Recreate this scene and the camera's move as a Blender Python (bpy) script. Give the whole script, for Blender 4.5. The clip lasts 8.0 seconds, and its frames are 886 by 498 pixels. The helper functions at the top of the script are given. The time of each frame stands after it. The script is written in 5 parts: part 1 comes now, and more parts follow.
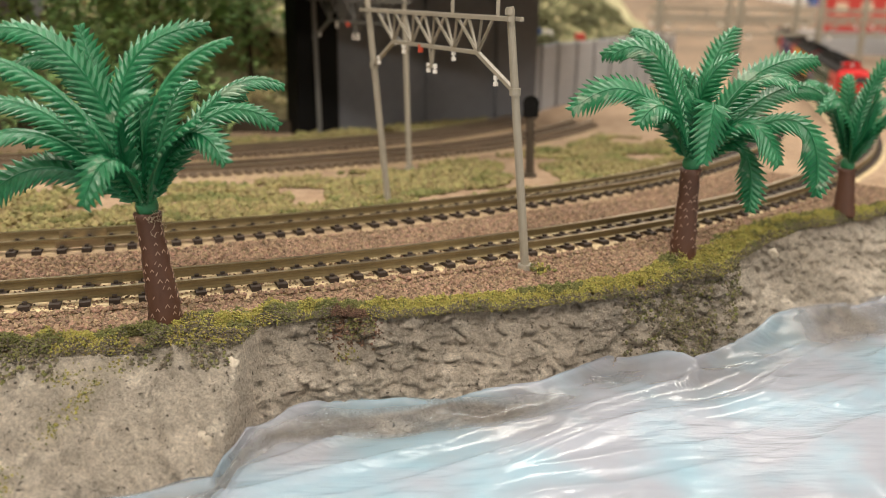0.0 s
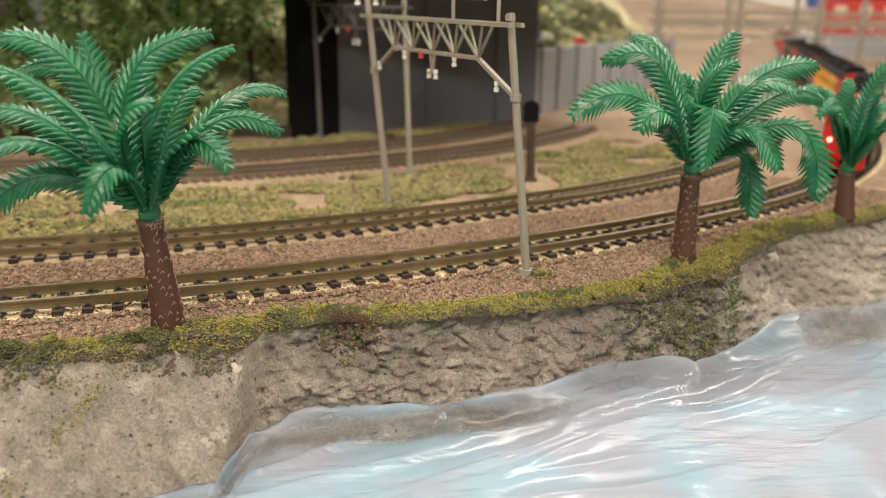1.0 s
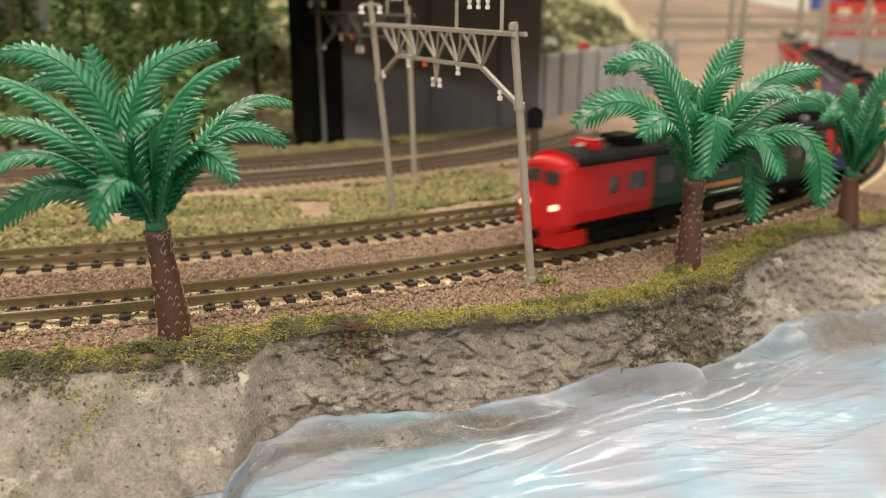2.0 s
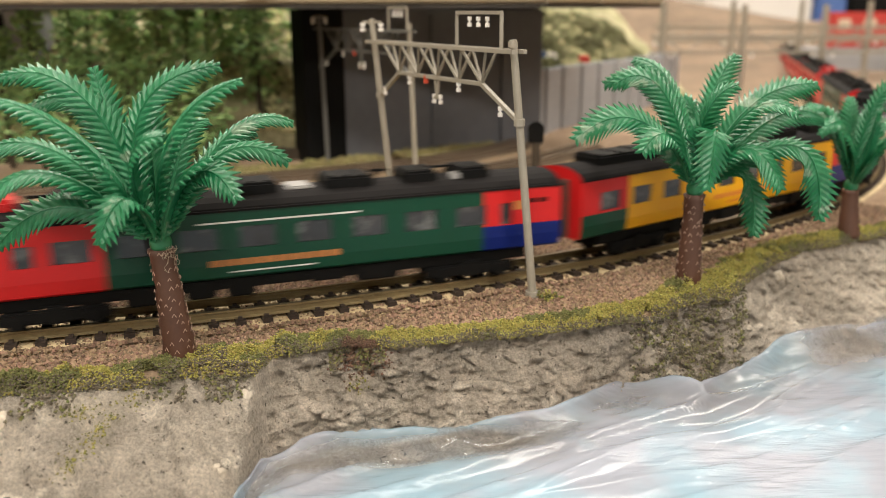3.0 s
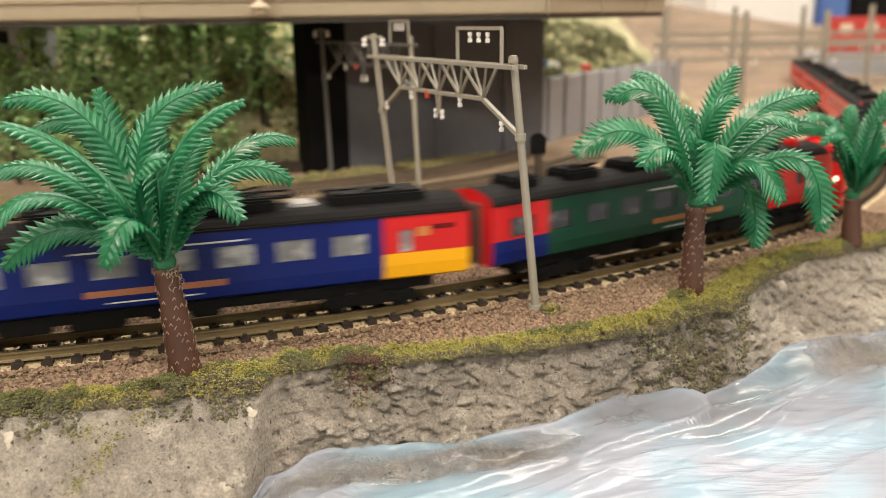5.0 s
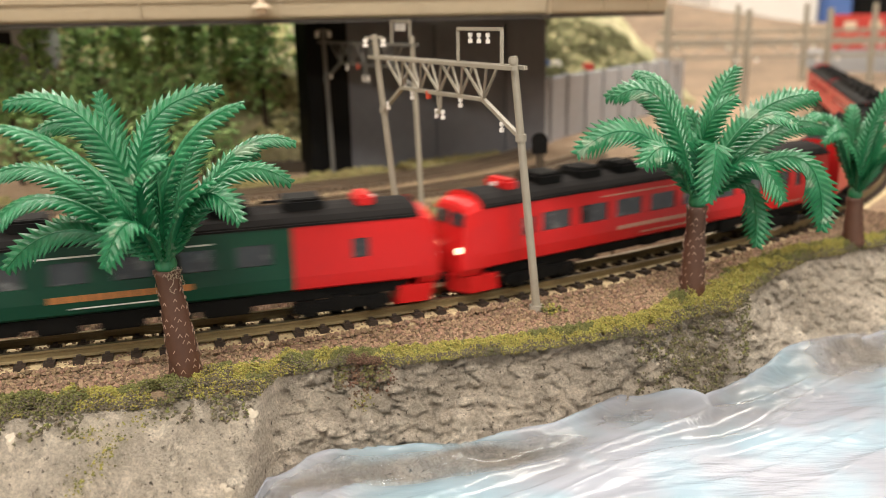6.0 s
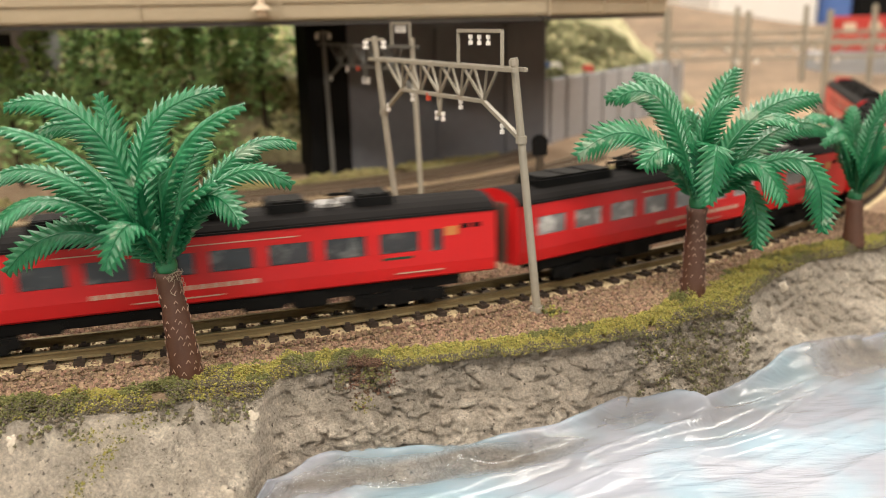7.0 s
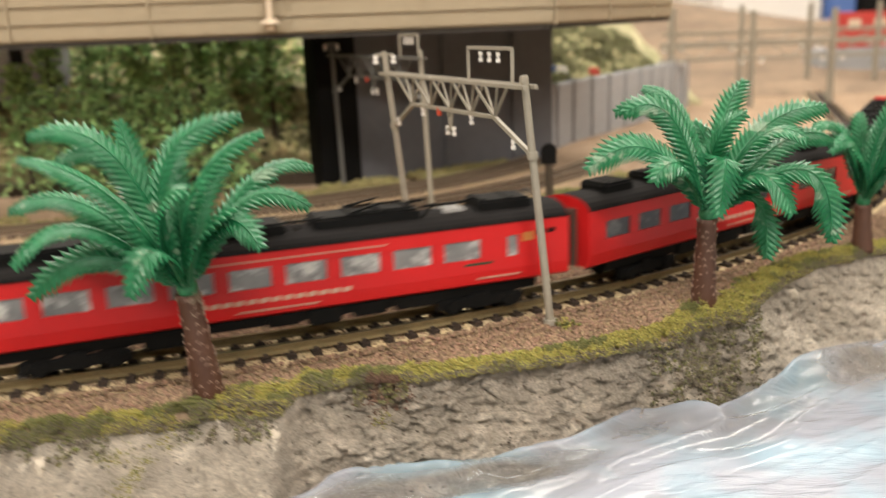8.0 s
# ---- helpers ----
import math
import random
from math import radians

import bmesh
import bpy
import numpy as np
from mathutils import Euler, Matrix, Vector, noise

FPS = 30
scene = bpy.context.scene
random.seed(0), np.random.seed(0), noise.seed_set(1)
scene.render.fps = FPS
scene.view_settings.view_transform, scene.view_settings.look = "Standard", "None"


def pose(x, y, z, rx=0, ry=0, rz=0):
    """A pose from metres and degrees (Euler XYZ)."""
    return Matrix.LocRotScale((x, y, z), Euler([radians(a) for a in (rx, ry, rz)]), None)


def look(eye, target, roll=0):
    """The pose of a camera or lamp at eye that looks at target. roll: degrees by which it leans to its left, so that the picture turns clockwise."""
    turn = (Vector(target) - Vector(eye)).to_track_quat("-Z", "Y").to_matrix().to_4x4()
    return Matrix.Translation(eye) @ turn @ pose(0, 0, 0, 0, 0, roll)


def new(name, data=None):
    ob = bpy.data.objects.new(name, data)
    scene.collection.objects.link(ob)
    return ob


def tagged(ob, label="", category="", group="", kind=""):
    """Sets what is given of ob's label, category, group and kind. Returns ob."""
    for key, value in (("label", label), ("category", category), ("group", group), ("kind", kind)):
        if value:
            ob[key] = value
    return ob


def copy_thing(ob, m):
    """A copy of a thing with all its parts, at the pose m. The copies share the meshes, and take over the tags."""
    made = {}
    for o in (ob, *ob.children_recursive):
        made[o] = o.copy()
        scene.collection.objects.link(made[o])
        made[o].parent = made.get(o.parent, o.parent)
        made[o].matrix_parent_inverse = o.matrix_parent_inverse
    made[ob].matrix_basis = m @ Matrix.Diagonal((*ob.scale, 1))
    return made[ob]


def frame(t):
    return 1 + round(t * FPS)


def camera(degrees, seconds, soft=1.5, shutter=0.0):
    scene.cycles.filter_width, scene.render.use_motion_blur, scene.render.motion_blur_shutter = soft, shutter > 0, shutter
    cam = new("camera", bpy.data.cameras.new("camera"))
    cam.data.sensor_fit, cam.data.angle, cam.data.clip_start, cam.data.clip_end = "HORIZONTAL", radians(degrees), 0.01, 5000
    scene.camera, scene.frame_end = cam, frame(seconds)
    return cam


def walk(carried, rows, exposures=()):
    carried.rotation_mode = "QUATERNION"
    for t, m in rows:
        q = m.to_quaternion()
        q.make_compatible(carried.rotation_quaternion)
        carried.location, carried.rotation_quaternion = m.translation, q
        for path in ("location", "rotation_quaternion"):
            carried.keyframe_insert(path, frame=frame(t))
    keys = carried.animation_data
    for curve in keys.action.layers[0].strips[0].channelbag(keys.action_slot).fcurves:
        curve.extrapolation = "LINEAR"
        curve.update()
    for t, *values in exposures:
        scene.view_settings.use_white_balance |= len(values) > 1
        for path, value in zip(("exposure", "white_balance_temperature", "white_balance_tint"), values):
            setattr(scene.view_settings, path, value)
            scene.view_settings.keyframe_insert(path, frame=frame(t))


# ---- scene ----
MM = 0.001
cam = camera(53.0, 8.0, soft=0.85, shutter=0.55)
cam.data.dof.use_dof, cam.data.dof.focus_distance, cam.data.dof.aperture_fstop = True, 0.175, 19.0

# seconds, x, y, z in millimetres, yaw, pitch, roll in degrees
PATH = [
    (0.0, -0.15, -6.09, 61.69, -1.58, -16.24, 0.87),
    (0.5, -0.32, -6.29, 62.18, -1.58, -16.11, 0.78),
    (1.0, -0.45, -6.53, 62.33, -1.57, -16.04, 0.69),
    (1.5, -0.62, -6.61, 62.69, -1.44, -16.01, 0.54),
    (3.0, -0.03, -8.33, 64.70, -0.99, -15.03, -0.18),
    (3.5, -0.27, -8.29, 64.71, -1.01, -14.77, -0.17),
    (4.0, 0.04, -8.18, 65.13, -0.97, -14.66, -0.29),
    (4.5, 0.12, -8.53, 66.08, -0.90, -14.57, -0.65),
    (6.0, 1.24, -8.84, 67.21, -0.39, -14.68, -1.07),
    (6.5, 0.91, -8.72, 67.37, -0.45, -14.62, -1.05),
    (7.0, 1.03, -8.87, 67.23, -0.42, -14.57, -1.10),
    (7.5, 0.83, -9.00, 67.37, -0.45, -14.49, -1.16),
    (7.7, 0.70, -8.80, 67.35, -0.43, -14.55, -1.17),
    (7.8, 0.30, -8.20, 67.20, -0.42, -14.62, -1.18),
    (7.9, 0.00, -8.60, 68.30, -0.43, -14.45, -1.35),
    (8.0, -0.53, -10.70, 71.78, 0.02, -14.66, -2.11),
]


def camera_pose(x, y, z, yaw, pitch, roll):
    a, b = radians(yaw), radians(pitch)
    ahead = Vector((-math.sin(a) * math.cos(b), math.cos(a) * math.cos(b), math.sin(b)))
    eye = Vector((x, y, z)) * MM
    return look(eye, eye + ahead, roll)


walk(cam, [(row[0], camera_pose(*row[1:])) for row in PATH], exposures=[(0.0, -0.13), (1.7, -0.13), (3.2, 0.05), (4.7, 0.08), (6.0, 0.17), (8.0, 0.1)])

# ---- light: exhibition hall with warm white ceiling panels ----
world = bpy.data.worlds.new("hall_ambience")
world.use_nodes = True
world.node_tree.nodes["Background"].inputs[0].default_value = (1.0, 0.93, 0.84, 1)
world.node_tree.nodes["Background"].inputs[1].default_value = 0.18
scene.world = world
scene.view_settings.exposure = 0.0


def ceiling_lamp(x, y, z, wide, deep, watts):
    data = bpy.data.lights.new("ceiling_panel_light", "AREA")
    data.shape, data.size, data.size_y, data.energy, data.color = "RECTANGLE", wide, deep, watts, (1.0, 0.93, 0.83)
    ob = new("ceiling_panel_light", data)
    ob.matrix_world = pose(x, y, z)
    return ob


LAMP_PLACES = [(-0.9, 0.9), (0.9, 0.9), (-0.9, -0.9), (0.9, -0.9), (-0.9, 2.9), (0.9, 2.9), (-0.9, -2.4), (0.9, -2.4)]
for lx, ly in LAMP_PLACES:
    ceiling_lamp(lx, ly, 1.66, 1.2, 0.35, 25)


# ---- materials ----
def mat(name, base, rough=0.6, metal=0.0, vary=0.0, grain=0.0, size=1.0, bump=0.0, other=None, mix=(0.45, 0.6), island=0.0, coat=0.0, fine=None, spec=0.5, pale=None, pits=False):
    """Colour with mottling of about size millimetres, fine grain and relief."""
    m = bpy.data.materials.new(name)
    m.use_nodes = True
    n, l = m.node_tree.nodes, m.node_tree.links
    b = n["Principled BSDF"]
    b.inputs["Base Color"].default_value = (*base, 1)
    b.inputs["Roughness"].default_value, b.inputs["Metallic"].default_value, b.inputs["Coat Weight"].default_value = rough, metal, coat
    b.inputs["Specular IOR Level"].default_value = spec
    geo = n.new("ShaderNodeNewGeometry")
    tex = n.new("ShaderNodeTexCoord")
    colour = None

    def noise_tex(scale, detail=4.0, rough_=0.6):
        t = n.new("ShaderNodeTexNoise")
        t.inputs["Scale"].default_value, t.inputs["Detail"].default_value, t.inputs["Roughness"].default_value = scale, detail, rough_
        l.new(tex.outputs["Object"], t.inputs["Vector"])
        return t

    if other is not None:
        t = noise_tex(1000.0 / size)
        r = n.new("ShaderNodeMapRange")
        r.inputs["From Min"].default_value, r.inputs["From Max"].default_value = mix
        l.new(t.outputs["Fac"], r.inputs["Value"])
        mx = n.new("ShaderNodeMix")
        mx.data_type = "RGBA"
        mx.inputs["A"].default_value, mx.inputs["B"].default_value = (*base, 1), (*other, 1)
        l.new(r.outputs["Result"], mx.inputs["Factor"])
        colour = mx.outputs["Result"]
        if pale is not None:
            t = noise_tex(1000.0 / (size * 1.3), 5.0, 0.55)
            r = n.new("ShaderNodeMapRange")
            r.inputs["From Min"].default_value, r.inputs["From Max"].default_value = 0.615, 0.66
            l.new(t.outputs["Fac"], r.inputs["Value"])
            mp = n.new("ShaderNodeMix")
            mp.data_type = "RGBA"
            mp.inputs["B"].default_value = (*pale, 1)
            l.new(colour, mp.inputs["A"])
            l.new(r.outputs["Result"], mp.inputs["Factor"])
            colour = mp.outputs["Result"]
    if pits:
        # dark specks where fine noise runs low
        t = noise_tex(1000.0 / 1.15, 3.0, 0.5)
        r = n.new("ShaderNodeMapRange")
        r.inputs["From Min"].default_value, r.inputs["From Max"].default_value = 0.28, 0.37
        l.new(t.outputs["Fac"], r.inputs["Value"])
        # one stretch of the bank is coloured a darker grey
        tone = n.new("ShaderNodeAttribute")
        tone.attribute_name = "grey_cast"
        cast = n.new("ShaderNodeMix")
        cast.data_type, cast.blend_type = "RGBA", "MULTIPLY"
        cast.inputs["B"].default_value = (0.84, 0.83, 0.825, 1)
        l.new(tone.outputs["Fac"], cast.inputs["Factor"])
        l.new(colour, cast.inputs["A"])
        colour = cast.outputs["Result"]
        both = r
        mp = n.new("ShaderNodeMix")
        mp.data_type = "RGBA"
        mp.inputs["A"].default_value = (0.09, 0.075, 0.06, 1)
        l.new(colour, mp.inputs["B"])
        l.new(both.outputs["Result"], mp.inputs["Factor"])
        colour = mp.outputs["Result"]
    if vary or grain or island:
        hsv = n.new("ShaderNodeHueSaturation")
        if colour is None:
            hsv.inputs["Color"].default_value = (*base, 1)
        else:
            l.new(colour, hsv.inputs["Color"])
        value = n.new("ShaderNodeMath")
        value.operation = "ADD"
        value.inputs[0].default_value = value.inputs[1].default_value = 0.5
        if vary:
            t = noise_tex(1000.0 / (size * 3.1))
            r = n.new("ShaderNodeMapRange")
            r.inputs["From Min"].default_value, r.inputs["From Max"].default_value = 0.3, 0.7
            r.inputs["To Min"].default_value, r.inputs["To Max"].default_value = 0.5 - vary, 0.5 + vary
            l.new(t.outputs["Fac"], r.inputs["Value"])
            l.new(r.outputs["Result"], value.inputs[0])
        if grain or island:
            r = n.new("ShaderNodeMapRange")
            if island:
                r.inputs["To Min"].default_value, r.inputs["To Max"].default_value = 0.5 - island, 0.5 + island
                l.new(geo.outputs["Random Per Island"], r.inputs["Value"])
            else:
                t = noise_tex(1000.0 / (fine or size * 0.22), 6.0, 0.7)
                r.inputs["From Min"].default_value, r.inputs["From Max"].default_value = 0.3, 0.7
                r.inputs["To Min"].default_value, r.inputs["To Max"].default_value = 0.5 - grain, 0.5 + grain
                l.new(t.outputs["Fac"], r.inputs["Value"])
            l.new(r.outputs["Result"], value.inputs[1])
        l.new(value.outputs[0], hsv.inputs["Value"])
        if island:
            wn = n.new("ShaderNodeTexWhiteNoise")
            wn.noise_dimensions = "1D"
            l.new(geo.outputs["Random Per Island"], wn.inputs["W"])
            r2 = n.new("ShaderNodeMapRange")
            r2.inputs["To Min"].default_value, r2.inputs["To Max"].default_value = 0.48, 0.525
            l.new(wn.outputs["Value"], r2.inputs["Value"])
            l.new(r2.outputs["Result"], hsv.inputs["Hue"])
        colour = hsv.outputs["Color"]
    if colour is not None:
        l.new(colour, b.inputs["Base Color"])
    if bump:
        t = noise_tex(1000.0 / (size * 0.45), 9.0, 0.74)
        bp = n.new("ShaderNodeBump")
        bp.inputs["Strength"].default_value, bp.inputs["Distance"].default_value = 1.0, bump * MM
        l.new(t.outputs["Fac"], bp.inputs["Height"])
        l.new(bp.outputs["Normal"], b.inputs["Normal"])
    return m


def glow(name, base, power):
    m = mat(name, base, 0.3)
    b = m.node_tree.nodes["Principled BSDF"]
    b.inputs["Emission Color"].default_value, b.inputs["Emission Strength"].default_value = (*base, 1), power
    return m


M_GROUND = mat("scenic_ground", (0.28, 0.19, 0.12), 0.95, vary=0.15, grain=0.25, size=6, bump=0.5, other=(0.35, 0.25, 0.165))
M_BALLAST = mat("brown_ballast", (0.24, 0.158, 0.104), 0.9, island=0.5)
M_ROADBED = mat("cream_roadbed", (0.58, 0.46, 0.27), 0.8, vary=0.12, grain=0.2, size=4, other=(0.50, 0.40, 0.25))
M_SLEEPER = mat("dark_sleeper", (0.035, 0.024, 0.018), 0.6, vary=0.1, size=4)
M_RAIL = mat("bronzed_rail", (0.23, 0.18, 0.095), 0.4, 0.4, vary=0.2, grain=0.1, size=5)
M_DULLSLEEPER = mat("dusty_brown_sleeper", (0.13, 0.095, 0.065), 0.85, vary=0.15, grain=0.1, size=6)
M_DULLRAIL = mat("dusty_rail", (0.17, 0.125, 0.085), 0.7, vary=0.12, grain=0.08, size=8)
M_RAILTOP = mat("worn_rail_head", (0.42, 0.36, 0.25), 0.28, 0.9, vary=0.2, size=6)
M_ROCK = mat("plaster_rock", (0.50, 0.442, 0.365), 0.88, vary=0.2, grain=0.42, size=6, bump=3.4, other=(0.63, 0.555, 0.46), mix=(0.46, 0.64), fine=0.6, pale=(0.74, 0.665, 0.56), pits=True)
M_ROCKPALE = mat("pale_plaster_chip", (0.52, 0.46, 0.375), 0.85, vary=0.1, grain=0.12, size=3, bump=0.3)
M_TURF = mat("yellow_green_turf", (0.31, 0.275, 0.07), 0.95, island=0.24)
M_TURFDARK = mat("olive_turf", (0.15, 0.15, 0.05), 0.95, island=0.3)
M_TURFGREY = mat("grey_brown_scrub", (0.125, 0.105, 0.075), 0.95, island=0.3)
M_TURFBROWN = mat("rust_brown_scrub", (0.13, 0.075, 0.05), 0.95, island=0.35)
M_DRY = mat("dry_meadow", (0.235, 0.20, 0.085), 0.95, island=0.3)
M_FROND = mat("green_plastic_frond", (0.010, 0.135, 0.052), 0.36, vary=0.18, grain=0.16, size=4, other=(0.035, 0.21, 0.095), mix=(0.46, 0.7), pale=(0.17, 0.27, 0.18))
M_TRUNK = mat("brown_plastic_trunk", (0.085, 0.037, 0.022), 0.55, vary=0.15, grain=0.1, size=4, bump=0.12)
M_FLECK = mat("worn_pale_fleck", (0.36, 0.25, 0.19), 0.7)
M_FIBRE = mat("glue_fibre", (0.42, 0.36, 0.26), 0.6)
M_POST = mat("beige_grey_plastic", (0.31, 0.285, 0.235), 0.5, vary=0.07, grain=0.04, size=6)
# M_POST darkened, to paint in the shade under the viaduct
M_POSTSHADE = mat("shade_painted_plastic_post", (0.12, 0.118, 0.11), 0.6, vary=0.07, size=6)
M_INSUL = mat("white_insulator", (0.85, 0.83, 0.80), 0.35)
M_REDBIT = mat("red_ring", (0.6, 0.08, 0.04), 0.4)
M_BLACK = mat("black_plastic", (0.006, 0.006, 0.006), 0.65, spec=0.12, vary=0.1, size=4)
M_WALL = mat("grey_retaining_wall", (0.37, 0.385, 0.41), 0.8, vary=0.12, grain=0.08, size=14, bump=0.2)
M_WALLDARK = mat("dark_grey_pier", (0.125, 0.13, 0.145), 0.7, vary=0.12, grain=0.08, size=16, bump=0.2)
M_GIRDER = mat("tan_girder", (0.40, 0.335, 0.235), 0.6, vary=0.05, grain=0.03, size=20)
M_GIRDERDARK = mat("dark_girder_flange", (0.045, 0.04, 0.035), 0.6)
M_HILL = mat("hillside_scatter", (0.46, 0.41, 0.25), 0.95, vary=0.25, grain=0.3, size=12, bump=1.0, other=(0.2, 0.21, 0.09), mix=(0.42, 0.62))
M_LEAF = mat("tree_leaf_flock", (0.31, 0.47, 0.185), 0.9, island=0.38)
M_BUSH = mat("yellow_bush_flock", (0.56, 0.51, 0.28), 0.95, island=0.38)
M_BUSHDARK = mat("olive_bush_flock", (0.10, 0.098, 0.042), 0.95, island=0.4)
M_BARK = mat("tree_bark", (0.06, 0.045, 0.03), 0.9, vary=0.1, size=3)
M_HALL = mat("hall_paint", (0.62, 0.57, 0.50), 0.8, vary=0.03, size=200)
M_TABLE = mat("table_plywood", (0.36, 0.27, 0.17), 0.6, vary=0.1, size=60)
M_PANEL = glow("ceiling_panel_glow", (1.0, 0.93, 0.83), 5.0)
M_RED = mat("red_livery", (0.55, 0.016, 0.017), 0.33, vary=0.03, size=30, spec=0.3)
M_GREEN = mat("green_livery", (0.004, 0.05, 0.027), 0.36, vary=0.03, size=30, spec=0.3)
M_YELLOW = mat("yellow_livery", (0.82, 0.40, 0.005), 0.36, vary=0.03, size=30, spec=0.3)
M_BLUE = mat("blue_livery", (0.003, 0.013, 0.13), 0.36, vary=0.03, size=30, spec=0.25)
M_ROOF = mat("dark_grey_roof", (0.011, 0.010, 0.010), 0.75, vary=0.1, size=20, spec=0.1)
M_EQUIP = mat("roof_equipment", (0.006, 0.006, 0.006), 0.65, spec=0.12, vary=0.1, size=6)
M_SILVER = mat("silver_equipment", (0.5, 0.5, 0.5), 0.35, 0.6, vary=0.1, size=6)
M_DECALPALE = mat("pale_lettering", (0.52, 0.36, 0.27), 0.5)
M_DECALWHITE = mat("white_lettering", (0.72, 0.72, 0.68), 0.5)
M_SAND = mat("far_sand", (0.23, 0.165, 0.11), 0.95, vary=0.2, grain=0.2, size=30, other=(0.17, 0.12, 0.08))
M_DECALGOLD = mat("gold_lettering", (0.50, 0.19, 0.05), 0.5)
M_DECALRED = mat("red_lettering", (0.62, 0.16, 0.03), 0.5)
M_GANGWAY = mat("brown_gangway", (0.10, 0.065, 0.05), 0.7)
M_WINDOW = mat("train_window", (0.035, 0.037, 0.04), 0.09, vary=0.4, size=4, other=(0.16, 0.165, 0.16), mix=(0.55, 0.68))
# pale panes: reflection and interior brightness painted into the colour
M_WINDOWREFLECT = mat("window_painted_reflection", (0.20, 0.20, 0.20), 0.09, vary=0.3, size=4, other=(0.5, 0.5, 0.48), mix=(0.5, 0.65))
M_DULLBED = mat("dull_roadbed", (0.36, 0.27, 0.16), 0.85, vary=0.12, grain=0.2, size=4, other=(0.28, 0.2, 0.13))
M_INNER = mat("train_interior", (0.16, 0.15, 0.14), 0.8, vary=0.3, size=5)
M_LAMP = glow("train_headlamp", (1.0, 0.80, 0.52), 2.2)
M_WHITE = mat("white_board", (0.78, 0.76, 0.73), 0.6)
M_FARRED = mat("far_red", (0.55, 0.06, 0.05), 0.5)
M_FARBLUE = mat("far_blue", (0.08, 0.16, 0.42), 0.5)
M_HUT = mat("grey_hut", (0.24, 0.24, 0.25), 0.7, vary=0.1, size=20)
M_WARM = mat("cream_roof", (0.74, 0.62, 0.48), 0.6)


def water_material(name):
    """Milky resin that thins to clear gel where the sheet is thin."""
    m = bpy.data.materials.new(name)
    m.use_nodes = True
    n, l = m.node_tree.nodes, m.node_tree.links
    b, out = n["Principled BSDF"], n["Material Output"]
    tex = n.new("ShaderNodeTexCoord")
    mp = n.new("ShaderNodeMapping")
    mp.inputs["Rotation"].default_value = (0, 0, radians(-27))
    mp.inputs["Scale"].default_value = (1, 6, 1)
    l.new(tex.outputs["Object"], mp.inputs["Vector"])
    t = n.new("ShaderNodeTexNoise")
    t.inputs["Scale"].default_value, t.inputs["Detail"].default_value = 45, 5
    l.new(mp.outputs["Vector"], t.inputs["Vector"])
    big = n.new("ShaderNodeTexNoise")
    big.inputs["Scale"].default_value, big.inputs["Detail"].default_value = 38, 3
    l.new(tex.outputs["Object"], big.inputs["Vector"])
    ramp = n.new("ShaderNodeValToRGB")
    ramp.color_ramp.elements[0].position, ramp.color_ramp.elements[0].color = 0.34, (0.255, 0.385, 0.475, 1)
    ramp.color_ramp.elements[1].position, ramp.color_ramp.elements[1].color = 0.55, (0.305, 0.33, 0.39, 1)
    l.new(big.outputs["Fac"], ramp.inputs["Fac"])
    l.new(ramp.outputs["Color"], b.inputs["Base Color"])
    b.inputs["Roughness"].default_value = 0.15
    b.inputs["IOR"].default_value = 1.42
    bump = n.new("ShaderNodeBump")
    bump.inputs["Strength"].default_value, bump.inputs["Distance"].default_value = 0.5, 0.0011
    fine = n.new("ShaderNodeTexNoise")
    fine.inputs["Scale"].default_value, fine.inputs["Detail"].default_value = 75, 7
    l.new(mp.outputs["Vector"], fine.inputs["Vector"])
    l.new(fine.outputs["Fac"], bump.inputs["Height"])
    # brushed ripples come in patches between smooth stretches
    patch = n.new("ShaderNodeTexNoise")
    patch.inputs["Scale"].default_value, patch.inputs["Detail"].default_value = 30, 2
    l.new(tex.outputs["Object"], patch.inputs["Vector"])
    span = n.new("ShaderNodeMapRange")
    span.inputs["From Min"].default_value, span.inputs["From Max"].default_value = 0.44, 0.62
    span.inputs["To Min"].default_value, span.inputs["To Max"].default_value = 0.08, 0.75
    l.new(patch.outputs["Fac"], span.inputs["Value"])
    l.new(span.outputs["Result"], bump.inputs["Strength"])
    l.new(bump.outputs["Normal"], b.inputs["Normal"])
    gel = n.new("ShaderNodeBsdfPrincipled")
    gel.inputs["Base Color"].default_value = (0.80, 0.79, 0.78, 1)
    gel.inputs["Roughness"].default_value, gel.inputs["Transmission Weight"].default_value, gel.inputs["IOR"].default_value = 0.06, 0.9, 1.2
    l.new(bump.outputs["Normal"], gel.inputs["Normal"])
    att = n.new("ShaderNodeAttribute")
    att.attribute_name = "milk"
    add = n.new("ShaderNodeMath")
    add.operation = "MULTIPLY_ADD"
    add.inputs[1].default_value, add.inputs[2].default_value = 0.5, -0.25
    l.new(t.outputs["Fac"], add.inputs[0])
    tot = n.new("ShaderNodeMath")
    tot.operation, tot.use_clamp = "ADD", True
    l.new(att.outputs["Fac"], tot.inputs[0])
    l.new(add.outputs[0], tot.inputs[1])
    mix = n.new("ShaderNodeMixShader")
    l.new(tot.outputs[0], mix.inputs[0])
    l.new(gel.outputs[0], mix.inputs[1])
    l.new(b.outputs[0], mix.inputs[2])
    l.new(mix.outputs[0], out.inputs["Surface"])
    return m


M_WATER = water_material("milky_resin_water")


